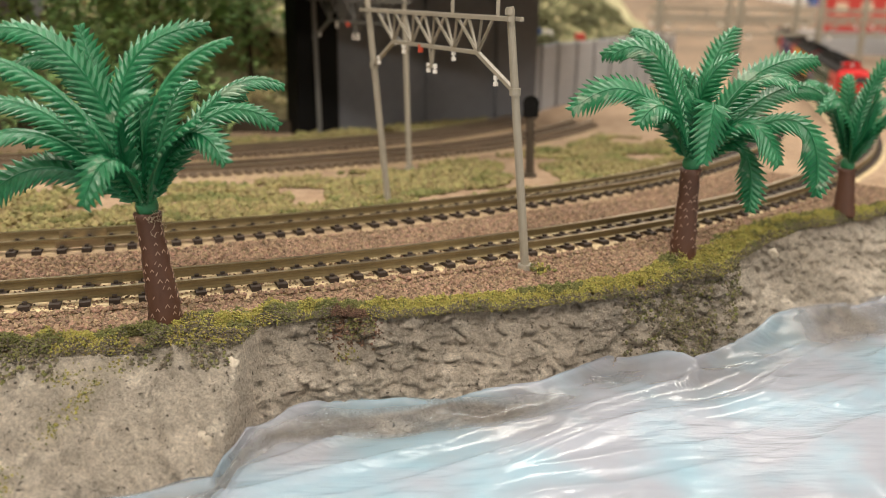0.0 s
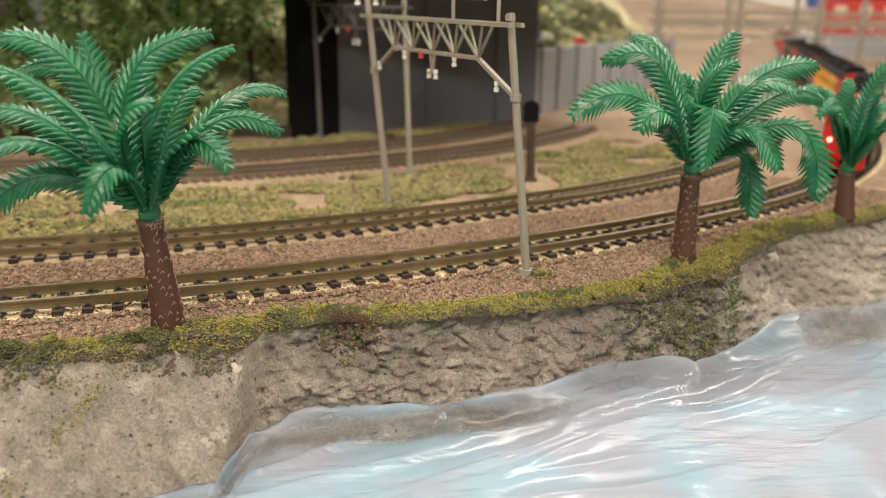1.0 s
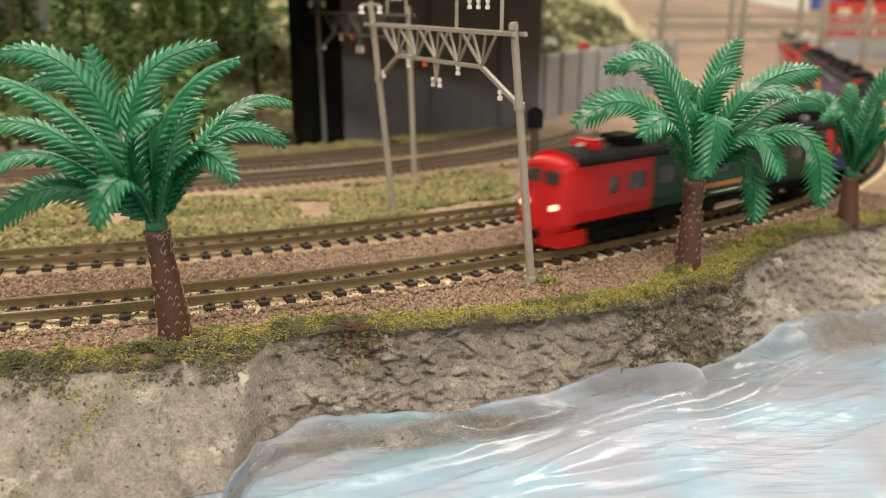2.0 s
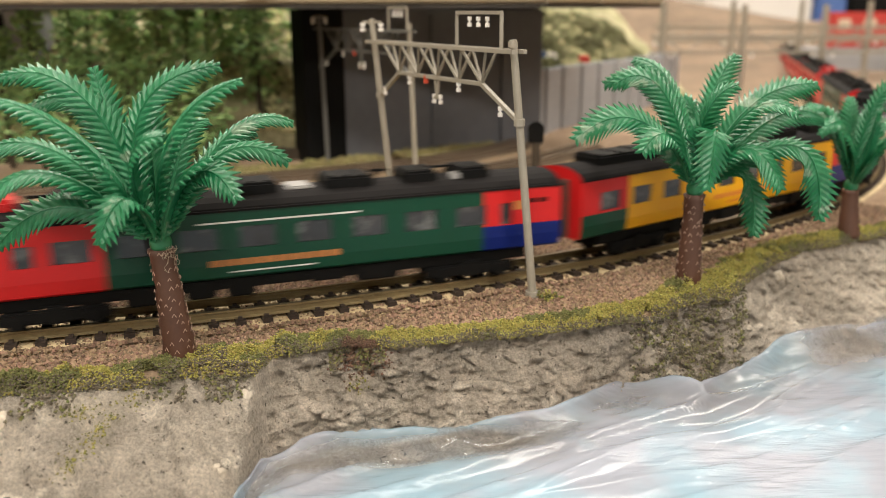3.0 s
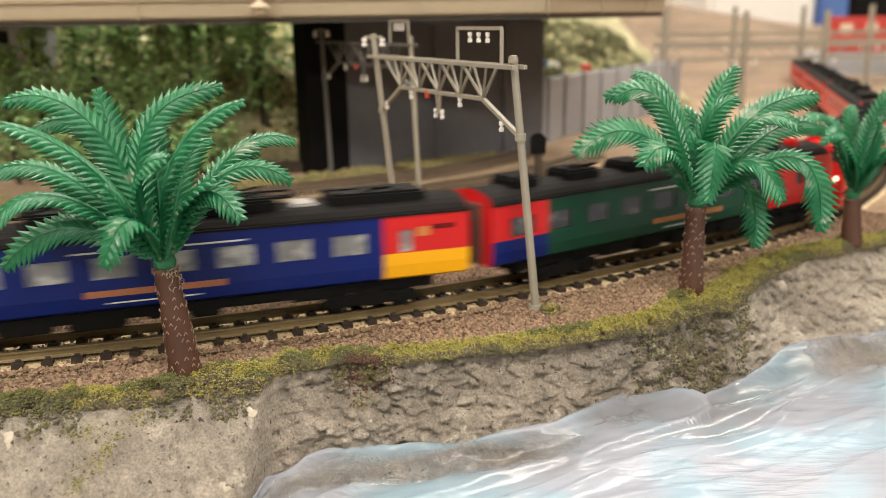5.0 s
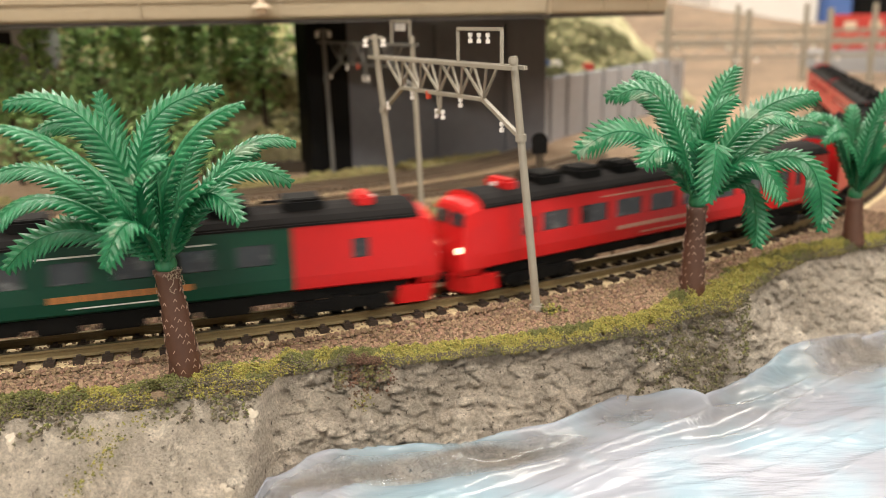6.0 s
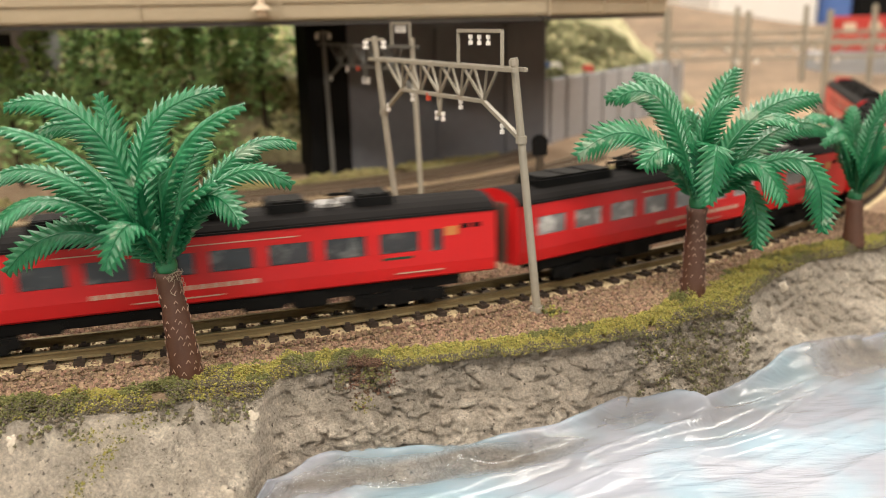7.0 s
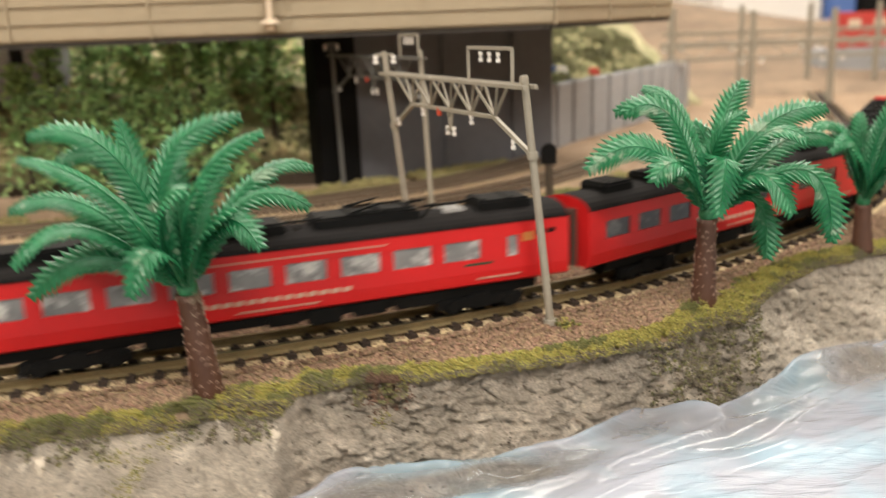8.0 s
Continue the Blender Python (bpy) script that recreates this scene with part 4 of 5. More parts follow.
def plough_mesh():
    bm = bmesh.new()
    half = CAR / 2
    pts = [(-half - 0.6, -2.0), (-half + 1.8, -8.0), (-half + 9.5, -8.2), (-half + 9.5, 8.2), (-half + 1.8, 8.0), (-half - 0.6, 2.0)]
    top = [bm.verts.new((x, y, 8.0)) for x, y in pts]
    bot = [bm.verts.new((x + 0.8, y * 0.93, 4.3)) for x, y in pts]
    bm.faces.new(top)
    bm.faces.new(list(reversed(bot)))
    for i in range(6):
        bm.faces.new((top[i], top[(i + 1) % 6], bot[(i + 1) % 6], bot[i]))
    bmesh.ops.recalc_face_normals(bm, faces=bm.faces)
    return bm


LIVERY = {"red": M_RED, "green": M_GREEN, "yellow": M_YELLOW, "blue": M_BLUE, "under": M_BLACK}
BOGIE, WHEELS = None, None


def coach(label, zones, cab, decal, roof_kind, seed, glass=None):
    """One coach, travelling towards -x. cab: -1 driving end in front, 1 at the back, 0 none."""
    global BOGIE, WHEELS
    BOGIE, WHEELS = BOGIE or bogie_mesh(), WHEELS or wheelset_mesh()
    rng = random.Random(seed)
    car = thing("train_coach", label, "train coach", "train coaches")
    half = CAR / 2
    names = list(LIVERY)
    slots = {k: i for i, k in enumerate(names)}
    pane = 4.5 if len(zones) == 1 else 3.7
    first = -half + 24.5 if cab != 1 else -half + 9.0
    windows = [(first + 12.13 * k - pane, first + 12.13 * k + pane, 16.6, 21.7) for k in range(9 if cab == 0 else 8)]
    if cab == -1:
        windows = [(w[0] + 2.6, w[1] + 2.6, w[2], w[3]) for w in windows] + [(-half + 16.5, -half + 20.2, 16.4, 21.2), (half - 15.6, half - 12.8, 16.2, 21.8)]
    elif cab == 1:
        windows = windows + [(half - 20.2, half - 16.5, 16.4, 21.2)]
    else:
        windows += [(half - 16.2, half - 13.4, 16.2, 21.8)]
        windows = [(w[0] - 14, w[1] - 14, w[2], w[3]) if i < 9 else w for i, w in enumerate(windows)]
    part("body", car_body(zones, windows, slots, -half + (5.0 if cab == -1 else 0), half - (5.0 if cab == 1 else 0)), [LIVERY[k] for k in names], car)
    for x0, x1, z0, z1 in windows:
        for sgn in (-1, 1):
            bm = bmesh.new()
            box(bm, x0, x1, sgn * 8.55 - 0.12, sgn * 8.55 + 0.12, z0, z1)
            part("window", bm, glass or M_WINDOW, car, "window with a reflection painted in pale" if glass else "dark glazed window")
    bm = bmesh.new()
    box(bm, -half + 2, half - 2, -8.2, 8.2, 10, 16.6)
    box(bm, -half + 2, half - 2, -1.0, 1.0, 16.6, 24)
    part("interior", bm, M_INNER, car)
    part("roof", roof_mesh(-half + (5 if cab == -1 else 0), half - (5 if cab == 1 else 0)), M_ROOF, car, "dark grey roof", smooth=False)
    # roof equipment
    x = -half + (24 if cab == -1 else 9)
    end = half - (24 if cab == 1 else 8)
    while x < end - 8:
        length = rng.choice([8, 9, 11]) if roof_kind == "units" else rng.choice([22, 25])
        if roof_kind == "bare" and rng.random() < 0.25:
            x += 12
            continue
        bm = bmesh.new()
        box(bm, x, min(end, x + length), -5.2, 5.2, 27.6, 30.9, 0, 0.6)
        for k in range(3):
            box(bm, x + 1 + k * length / 3.2, x + 2.4 + k * length / 3.2, -4.2, 4.2, 30.9, 31.2)
        part("roof_unit", bm, M_EQUIP, car, "black rooftop unit")
        x += length + rng.choice([5, 7, 9] if roof_kind == "units" else [6, 9])
        if roof_kind != "long" and rng.random() < 0.35 and x < end - 8:
            bm = bmesh.new()
            box(bm, x - 3, x + 2.5, -3.8, 3.8, 27.8, 29.2, 0, 0.4)
            part("roof_hatch", bm, M_SILVER, car, "silver roof hatch")
            x += 5
    if roof_kind == "panto":
        for px in (-18, 22):
            bars = [((px + dx, -5.5, 31.5), (px + dx, 5.5, 31.5)) for dx in (-7, 0, 7)]
            for y in (-4.5, 4.5):
                bars += [((px - 7, y, 31.3), (px + 7, y, 31.3)), ((px - 7, y, 31.3), (px + 1, y * 0.7, 33.0))]
            for p, q in bars:
                bm = bmesh.new()
                bar(bm, p, q, 0.5, 0.5)
                part("pantograph_bar", bm, M_EQUIP, car, "folded black pantograph bar")
    # small conduits, brackets and hatches between the large units
    for k in range(14 if roof_kind == "panto" else 6):
        x = rng.uniform(-half + 20, half - 20)
        y = rng.uniform(-5.5, 3)
        bm = bmesh.new()
        if k % 3 == 2:
            box(bm, x, x + rng.uniform(3, 8), y, y + 2.6, 27.8, rng.uniform(29.2, 30.2), 0, 0.3)
            part("roof_hatch", bm, M_SILVER, car, "silver roof hatch")
        else:
            tall = rng.uniform(30.2, 32.4)
            bar(bm, (x, y, 28), (x + rng.uniform(-3, 3), y, tall), 0.6, 0.6)
            bar(bm, (x, y, tall - 0.5), (x + rng.uniform(4, 10), y + 1.5, tall - 0.8), 0.6, 0.6)
            part("roof_conduit", bm, M_EQUIP, car, "black roof conduit")
    # underframe boxes, and a black slab that also stands in for underfloor shade
    bm = bmesh.new()
    box(bm, -half + 8, half - 8, -6.9, 6.9, 7.0, 9.3)
    part("underframe", bm, M_BLACK, car, "black underframe slab filling in floor shade")
    x = -half + 36
    while x < half - 40:
        w = rng.uniform(6, 13)
        bm = bmesh.new()
        box(bm, x, x + w, -7.6, 7.6, 5.4 + rng.uniform(0, 1.8), 9.3, 0, 0.4)
        part("underfloor_box", bm, M_BLACK, car, "black underfloor box")
        x += w + rng.uniform(1, 3.5)
    for x in (-44.5, 44.5):
        bg = new("bogie", BOGIE)
        bg.parent = car
        bg.matrix_basis = pose(x * MM, 0, 0)
        for dx in (-7.2, 7.2):
            ws = new("wheelset", WHEELS)
            ws.parent = bg
            ws.matrix_basis = pose(dx * MM, 0, 6.45 * MM)
    # gangway bellows at plain ends, coupler at driving ends
    for end_ in (-1, 1):
        bm = bmesh.new()
        if cab == end_:
            box(bm, end_ * (half + 0.2) - 2.5, end_ * (half + 0.2) + 2.5, -1.2, 1.2, 6.2, 8.0, 0, 0.3)
            part("coupler", bm, M_BLACK, car, "black coupler")
        else:
            x0 = end_ * half
            box(bm, min(x0, x0 + end_ * 1.4), max(x0, x0 + end_ * 1.4), -4.4, 4.4, 9.6, 25.5, 0, 0.3)
            part("gangway", bm, M_GANGWAY, car, "brown gangway bellows")
    if cab:
        turn = Matrix.Identity(4) if cab == -1 else Matrix.Rotation(math.pi, 4, "Z")

        def add(name, bm, material, label_=""):
            bmesh.ops.transform(bm, matrix=turn, verts=bm.verts)
            return part(name, bm, material, car, label_)

        add("cab_nose", cab_mesh(), M_RED, "rounded red driving cab")
        add("plough", plough_mesh(), M_RED, "red front skirt")
        bm = bmesh.new()
        for y in (-3.9, 3.9):
            box(bm, -half + 0.9, -half + 2.1, y - 3.1, y + 3.1, 20.2, 24.0, 0, 0.3)
        add("windscreen", bm, M_WINDOW, "dark windscreen panes")
        for y in (-6.2, 6.2):
            bm = bmesh.new()
            rod(bm, (-half - 0.2, y * 0.95, 14.5), (-half + 1.0, y * 0.95, 14.5), 0.85, 0.85, 14)
            add("headlamp", bm, M_LAMP if cab == -1 else M_WHITE, "glowing round headlamp" if cab == -1 else "unlit round lamp")
        bm = bmesh.new()
        rod(bm, (-half + 13.4, 0, 29.2), (-half + 14.2, 0, 29.2), 0.8, 0.8, 12)
        add("roof_lamp", bm, M_WHITE, "small roof lamp")
    # lettering bars on both sides
    for sgn in (-1, 1):
        for x0, x1, z0, z1, m in decal:
            bm = bmesh.new()
            k = max(1, int((x1 - x0) / 2.6)) if z1 - z0 > 0.7 else 1
            for i in range(k):
                a = x0 + (x1 - x0) * i / k
                box(bm, a, a + (x1 - x0) / k * (0.72 if k > 1 else 1.0), sgn * 9.12 - 0.06, sgn * 9.12 + 0.06, z0, z1)
            part("lettering", bm, m, car, "thin lettering bars")
    slim(car)
    return car


def slim(car):
    """Brings the coach to the model's narrow body: width, and the heights of skirt and gutter."""
    for ob in car.children:
        if ob.data in (BOGIE, WHEELS):
            continue
        for v in ob.data.vertices:
            z = v.co.z / MM
            v.co.y = v.co.y * 0.86 + 0.7 * MM
            v.co.z = (z * 10.4 / 9.3 if z < 9.3 else 10.4 + (z - 9.3) * 0.9) * MM


def train():
    h = CAR / 2
    e = 20.0
    pale = [(-16, 18, 22.7, 23.1, M_DECALWHITE), (-10, 8, 10.9, 11.2, M_DECALWHITE)]
    cars = []

    def zones(front_up, front_low, main, back_up, back_low, f=17.0, b=e):
        return [(-h, -h + f, front_up, front_low), (-h + f, h - b, main, main), (h - b, h, back_up, back_low)]

    gold = [(-14, 14, 12.6, 14.1, M_DECALGOLD)] + pale
    ends = [(h - 8.5, h - 3, 21.4, 22.6, M_BLACK), (h - 12.3, h - 9.3, 19.9, 22.2, M_DECALGOLD)]
    cars.append(coach("dark green model coach with a red driving cab in front", zones("red", "red", "green", "red", "blue", 33.0), -1, ends + gold, "units", 11))
    cars.append(coach("yellow model coach with red, green and blue ends", zones("red", "green", "yellow", "red", "blue"), 0, ends + [(-14, 16, 13.0, 14.4, M_DECALRED), (-24, 26, 23.4, 24.2, M_DECALRED), (-8, 8, 11.3, 11.7, M_DECALRED)], "long", 12))
    cars.append(coach("blue model coach with red, green and yellow ends", zones("red", "green", "blue", "red", "yellow"), 0, ends + gold, "panto", 13, M_WINDOWREFLECT))
    cars.append(coach("dark green model coach with a red driving cab behind", zones("red", "blue", "green", "red", "red", 17.0, 33.0), 1, gold, "units", 14))
    reds = [(-20, 14, 13.0, 14.1, M_DECALPALE), (-12, 6, 11.0, 11.3, M_DECALPALE), (-26, 22, 23.2, 23.45, M_DECALPALE), (h - 24, h - 13, 11.2, 11.5, M_DECALPALE), (h - 27, h - 20, 15.0, 15.6, M_GREEN)]
    allred = [(-h, h, "red", "red")]
    cars.append(coach("red model coach with a driving cab and lit headlamps", allred, -1, ends + reds, "units", 15))
    cars.append(coach("red model coach with pantographs on a dark roof", allred, 0, ends + reds, "panto", 16, M_WINDOWREFLECT))
    cars.append(coach("red model coach with grey rooftop units", allred, 0, ends + reds, "units", 17))
    cars.append(coach("red model coach with a driving cab at the rear", allred, 1, reds, "units", 18))
    return cars


# ---- background ----
WALL_LINE = [(-420, 372), (-150, 388), (-45, 388), (52, 453), (76, 493), (131, 572), (190, 668)]


def hill_z(x, y):
    back = y - along(WALL_LINE, x)
    lift = 4 + 0.95 * min(back, 38) + 0.34 * max(0, back - 38) + 5 * noise.noise(Vector((x * 0.02, y * 0.02, 0)))
    if x > 40:
        lift = 26 + 0.22 * back + 5 * noise.noise(Vector((x * 0.02, y * 0.02, 0))) - max(0, x - 120) * 0.35
    return lift


def hillside():
    bm = bmesh.new()
    xs = list(np.arange(-460, 216, 13.0))
    ws = [6, 14, 24, 36, 50, 70, 95, 125, 160, 200, 260, 330]
    grid = [[bm.verts.new((x, along(WALL_LINE, x) + w, hill_z(x, along(WALL_LINE, x) + w))) for w in ws] for x in xs]
    for a, b in zip(grid, grid[1:]):
        for i in range(len(ws) - 1):
            bm.faces.new((a[i], b[i], b[i + 1], a[i + 1]))
    low = [bm.verts.new((x, along(WALL_LINE, x) + 6, -1)) for x in xs]
    for i in range(len(xs) - 1):
        bm.faces.new((low[i], low[i + 1], grid[i + 1][0], grid[i][0]))
    tagged(part("hillside", bm, M_HILL, smooth=True), "scrubby hillside behind the grey wall", "hill", "", "structure")


def retaining_wall():
    wall = tagged(new("retaining_wall"), "grey panelled retaining wall behind the tracks", "wall", "", "structure")
    pts = []
    for (x0, y0), (x1, y1) in zip(WALL_LINE, WALL_LINE[1:]):
        d = math.hypot(x1 - x0, y1 - y0)
        k = max(1, round(d / 22))
        for i in range(k):
            a, b = i / k, (i + 1) / k
            pts.append(((x0 + (x1 - x0) * a, y0 + (y1 - y0) * a), (x0 + (x1 - x0) * b, y0 + (y1 - y0) * b)))
    for (x0, y0), (x1, y1) in pts:
        length = math.hypot(x1 - x0, y1 - y0)
        top = 34 if x0 > -50 else 5
        bm = bmesh.new()
        box(bm, 0.35, length - 0.35, 0.6, 5, -1, top, 0, 0.3)
        box(bm, 0, 2.2, -0.6, 4, -1, top + 0.8, 0, 0.2)
        ob = part("wall_panel", bm, M_WALL if x0 > -50 else M_BARK, wall)
        ob.matrix_basis = pose(x0 * MM, y0 * MM, 0, 0, 0, math.degrees(math.atan2(y1 - y0, x1 - x0)))
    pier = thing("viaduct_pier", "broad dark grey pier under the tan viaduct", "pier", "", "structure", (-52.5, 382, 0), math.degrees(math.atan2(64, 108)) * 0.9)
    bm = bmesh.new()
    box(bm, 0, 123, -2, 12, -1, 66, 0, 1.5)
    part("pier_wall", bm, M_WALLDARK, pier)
    # flat black sheets put the shade of this end into colour
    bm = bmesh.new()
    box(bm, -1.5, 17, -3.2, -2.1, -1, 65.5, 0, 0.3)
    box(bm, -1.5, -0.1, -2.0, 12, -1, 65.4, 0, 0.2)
    part("shaded_end", bm, M_BLACK, pier, "black strip painting shade on the pier end")
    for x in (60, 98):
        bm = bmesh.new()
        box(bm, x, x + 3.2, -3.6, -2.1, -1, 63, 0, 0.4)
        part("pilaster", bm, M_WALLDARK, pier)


def viaduct():
    via = thing("viaduct", "tan ribbed viaduct girder on a dark pier", "viaduct", "", "structure")
    corners = [(-420, 318), (46, 346), (120, 455)]
    for (x0, y0), (x1, y1) in zip(corners, corners[1:]):
        length = math.hypot(x1 - x0, y1 - y0)
        turn = math.degrees(math.atan2(y1 - y0, x1 - x0))
        bm = bmesh.new()
        box(bm, 0, length, 0, 62, 67.5, 108, 0, 0.8)
        ob = part("girder", bm, M_GIRDER, via)
        ob.matrix_basis = pose(x0 * MM, y0 * MM, 0, 0, 0, turn)
        ribs = [(0, length, -0.9, z, z + 0.9) for z in (74, 80.5, 87, 93.5)]
        ribs += [(k * 52, k * 52 + 0.8, -1.0, 67.5, 108) for k in range(int(length / 52) + 1)]
        for a0, a1, d, z0, z1 in ribs:
            bm = bmesh.new()
            box(bm, a0, a1, d, 0.1, z0, z1)
            ob = part("girder_rib", bm, M_GIRDER, via)
            ob.matrix_basis = pose(x0 * MM, y0 * MM, 0, 0, 0, turn)
        bm = bmesh.new()
        box(bm, -1, length + 1, 1.5, 60, 65.6, 67.4)
        ob = part("bottom_flange", bm, M_GIRDERDARK, via, "dark bottom flange")
        ob.matrix_basis = pose(x0 * MM, y0 * MM, 0, 0, 0, turn)
    bm = bmesh.new()
    rod(bm, (-62.5, 335, 73), (-62.5, 335, 108), 1.3, 1.1, 10)
    rod(bm, (-62.5, 335, 71.4), (-62.5, 335, 73.2), 4.0, 2.2, 14)
    rod(bm, (-62.5, 335, 69), (-62.5, 335, 71.4), 1.9, 1.9, 10)
    part("mast_bracket", bm, M_WARM, via, "cream mast on a round bracket")


def leafy(name_seed, height, spread, count, material, base=0.04):
    rng = np.random.default_rng(name_seed)
    pts = []
    for i in range(count):
        f = base + (1 - base) * rng.random() ** 0.8
        r = spread * (1.15 - f * 0.8) * math.sqrt(rng.random()) * (0.6 + 0.6 * abs(math.sin(f * 19 + name_seed)))
        a = rng.random() * 6.283
        pts.append((r * math.cos(a), r * math.sin(a), height * f + rng.normal() * 1.2))
    return np.array(pts), 0.7 + 1.3 * rng.random(count)


def tree(seed, height, spread, count, material, label, at):
    t = thing("hill_tree", label, "tree", "trees on the hillside", "", at)
    bm = bmesh.new()
    rng = random.Random(seed)
    rod(bm, (0, 0, -3), (rng.uniform(-1, 1), 0, height * 0.6), 1.3, 0.8, 8)
    rod(bm, (rng.uniform(-0.4, 0.4), 0, height * 0.58), (0, 0, height * 0.97), 0.8, 0.25, 7)
    for i in range(9):
        z, a = height * rng.uniform(0.25, 0.85), rng.uniform(0, 6.28)
        rod(bm, (0, 0, z), (spread * 0.7 * math.cos(a), spread * 0.7 * math.sin(a), z + 4), 0.45, 0.15, 5)
    part("trunk", bm, M_BARK, t)
    pts, sizes = leafy(seed, height, spread, count, material)
    crown = crumbs("crown", pts, sizes, material, "", "", 0.55, seed)
    del crown["kind"]
    crown.parent = t
    return t


def trees():
    rng = random.Random(5)
    kinds = [tree(31 + k, h, sp, 520, M_LEAF, "slender green flock tree on the hillside", (-140 + 42 * k, 430, hill_z(-140 + 42 * k, 430))) for k, (h, sp) in enumerate(((58, 13), (70, 11), (48, 15)))]
    for i in range(46):
        x = -350 + i * 8.9 + rng.uniform(-4, 4)
        y = along(WALL_LINE, x) + rng.uniform(10, 90)
        if -262 < x < -176 and y < 460:
            y += 80
        copy_thing(kinds[i % 3], pose(x * MM, y * MM, hill_z(x, y) * MM, 0, 0, rng.uniform(0, 360)))
    for i in range(6):
        x = -178 + i * 17 + rng.uniform(-3, 3)
        y = along(WALL_LINE, x) - rng.uniform(8, 22)
        copy_thing(kinds[i % 3], pose(x * MM, y * MM, 0, 0, 0, rng.uniform(0, 360)))
    # scrub and bushes over the slope
    pale, olive = [], []
    for i in range(20000):
        x = rng.uniform(-380, 40) if i % 5 < 2 else rng.uniform(30, 175)
        y = along(WALL_LINE, x) + 8 + 150 * rng.random() ** 1.4
        clump = noise.noise(Vector((x * 0.05, y * 0.05, 3)))
        if x < 30 and clump < -0.15:
            continue
        row = (x, y, hill_z(x, y) + max(0, clump) * 14 * rng.random() + 1, rng.uniform(1.0, 2.6))
        (olive if rng.random() < (0.88 if x > 30 else 0.12) + 0.3 * clump else pale).append(row)
    for rows, material, label in ((pale, M_BUSH, "yellow green scrub covering the hillside"), (olive, M_BUSHDARK, "dark olive scrub covering the hillside")):
        a = np.array(rows)
        crumbs("hillside_scrub", a[:, :3], a[:, 3], material, label, "scrub", 0.8, 8)


def hut():
    ht = thing("hut", "grey flat hut with a cream roof on the hillside", "hut", "", "", (-203, 422, 57), -4)
    bm = bmesh.new()
    box(bm, -42, 20, -12, 20, -16, 8.5, 0, 0.5)
    part("wall", bm, M_HUT, ht)
    bm = bmesh.new()
    box(bm, 7, 13, -12.6, -11.8, 0.5, 7, 0, 0.2)
    part("window", bm, M_BLACK, ht, "dark window")
    bm = bmesh.new()
    box(bm, -44, 22, -14, 22, 8.6, 11.5, 0, 0.6)
    part("roof", bm, M_WARM, ht, "cream roof")


def yard():
    for y, x0, x1, z in ((640, 168, 420, 46), (760, 200, 520, 50)):
        g = thing("yard_gantry", "long beige lattice gantry across the far yard", "gantry", "yard gantries")
        bm = bmesh.new()
        bar(bm, (x0 - 8, y, z), (x1, y, z), 3.0, 3.0)
        bar(bm, (x0 - 8, y, z - 11), (x1, y, z - 11), 2.2, 2.2)
        part("chord", bm, M_POST, g)
        k = 0
        x = x0
        while x < x1 - 4:
            bm = bmesh.new()
            bar(bm, (x, y, z - (11 if k % 2 else 0)), (x + 17, y, z - (0 if k % 2 else 11)), 1.0, 1.0)
            part("brace", bm, M_POST, g)
            x += 17
            k += 1
        for x in np.arange(x0, x1, 58):
            bm = bmesh.new()
            rod(bm, (x, y, -1), (x, y, z + 22), 2.7, 2.2, 10)
            part("post", bm, M_POST, g)
            for dx in (-7, 7):
                bm = bmesh.new()
                insulator(bm, (x + dx, y - 1, z - 12), 1.6)
                part("insulator", bm, M_INSUL, g, "white insulator")
    # a red train parked across the far end of the yard
    far = thing("far_red_coach", "red model coach with pale windows at the far end", "train coach", at=(490, 850, 0), turn=6)
    bm = bmesh.new()
    box(bm, -120, 120, -9, 9, 30, 62, 0, 2)
    part("body", bm, M_FARRED, far)
    for k in range(9):
        bm = bmesh.new()
        box(bm, -112 + k * 25, -100 + k * 25, -9.6, -8.8, 46, 56, 0, 0.3)
        part("window", bm, M_WARM, far, "pale lit window")
    bm = bmesh.new()
    box(bm, -140, 140, -16, 16, -1, 30)
    part("embankment", bm, M_WALL, far, "grey embankment under the coach")
    cab = thing("display_cabinet", "white display cabinet behind the layout", "cabinet", at=(620, 1560, -900))
    bm = bmesh.new()
    box(bm, -140, 45, 0, 220, 0, 1260, 0, 8)
    part("body", bm, M_WHITE, cab)
    bm = bmesh.new()
    box(bm, 48, 98, -10, 200, 0, 1030, 0, 6)
    part("blue_side", bm, M_FARBLUE, cab, "blue side panel")
    bm = bmesh.new()
    box(bm, 101, 420, -10, 200, 0, 1040, 0, 6)
    part("black_side", bm, M_BLACK, cab, "black side panel")
    # a sandy cutting slope right of the wall
    bm = bmesh.new()
    grid = []
    for i in range(26):
        x = 190 + i * 22
        row = []
        for j in range(14):
            y = 690 + j * 45
            z = 3 + 30 * max(0.0, min(1.0, (y - 700) / 260)) * max(0.0, 1 - abs(x - 300) / 190) + 3 * noise.noise(Vector((x * 0.02, y * 0.02, 1))) + 46 * max(0.0, min(1.0, (y - 900) / 220))
            row.append(bm.verts.new((x, y, z - (8 if i in (0, 25) or j == 0 else 0))))
        grid.append(row)
    for a, b in zip(grid, grid[1:]):
        for j in range(13):
            bm.faces.new((a[j], b[j], b[j + 1], a[j + 1]))
    tagged(part("sand_slope", bm, M_SAND, smooth=True), "sandy brown slope in the far yard", "hill", "", "structure")
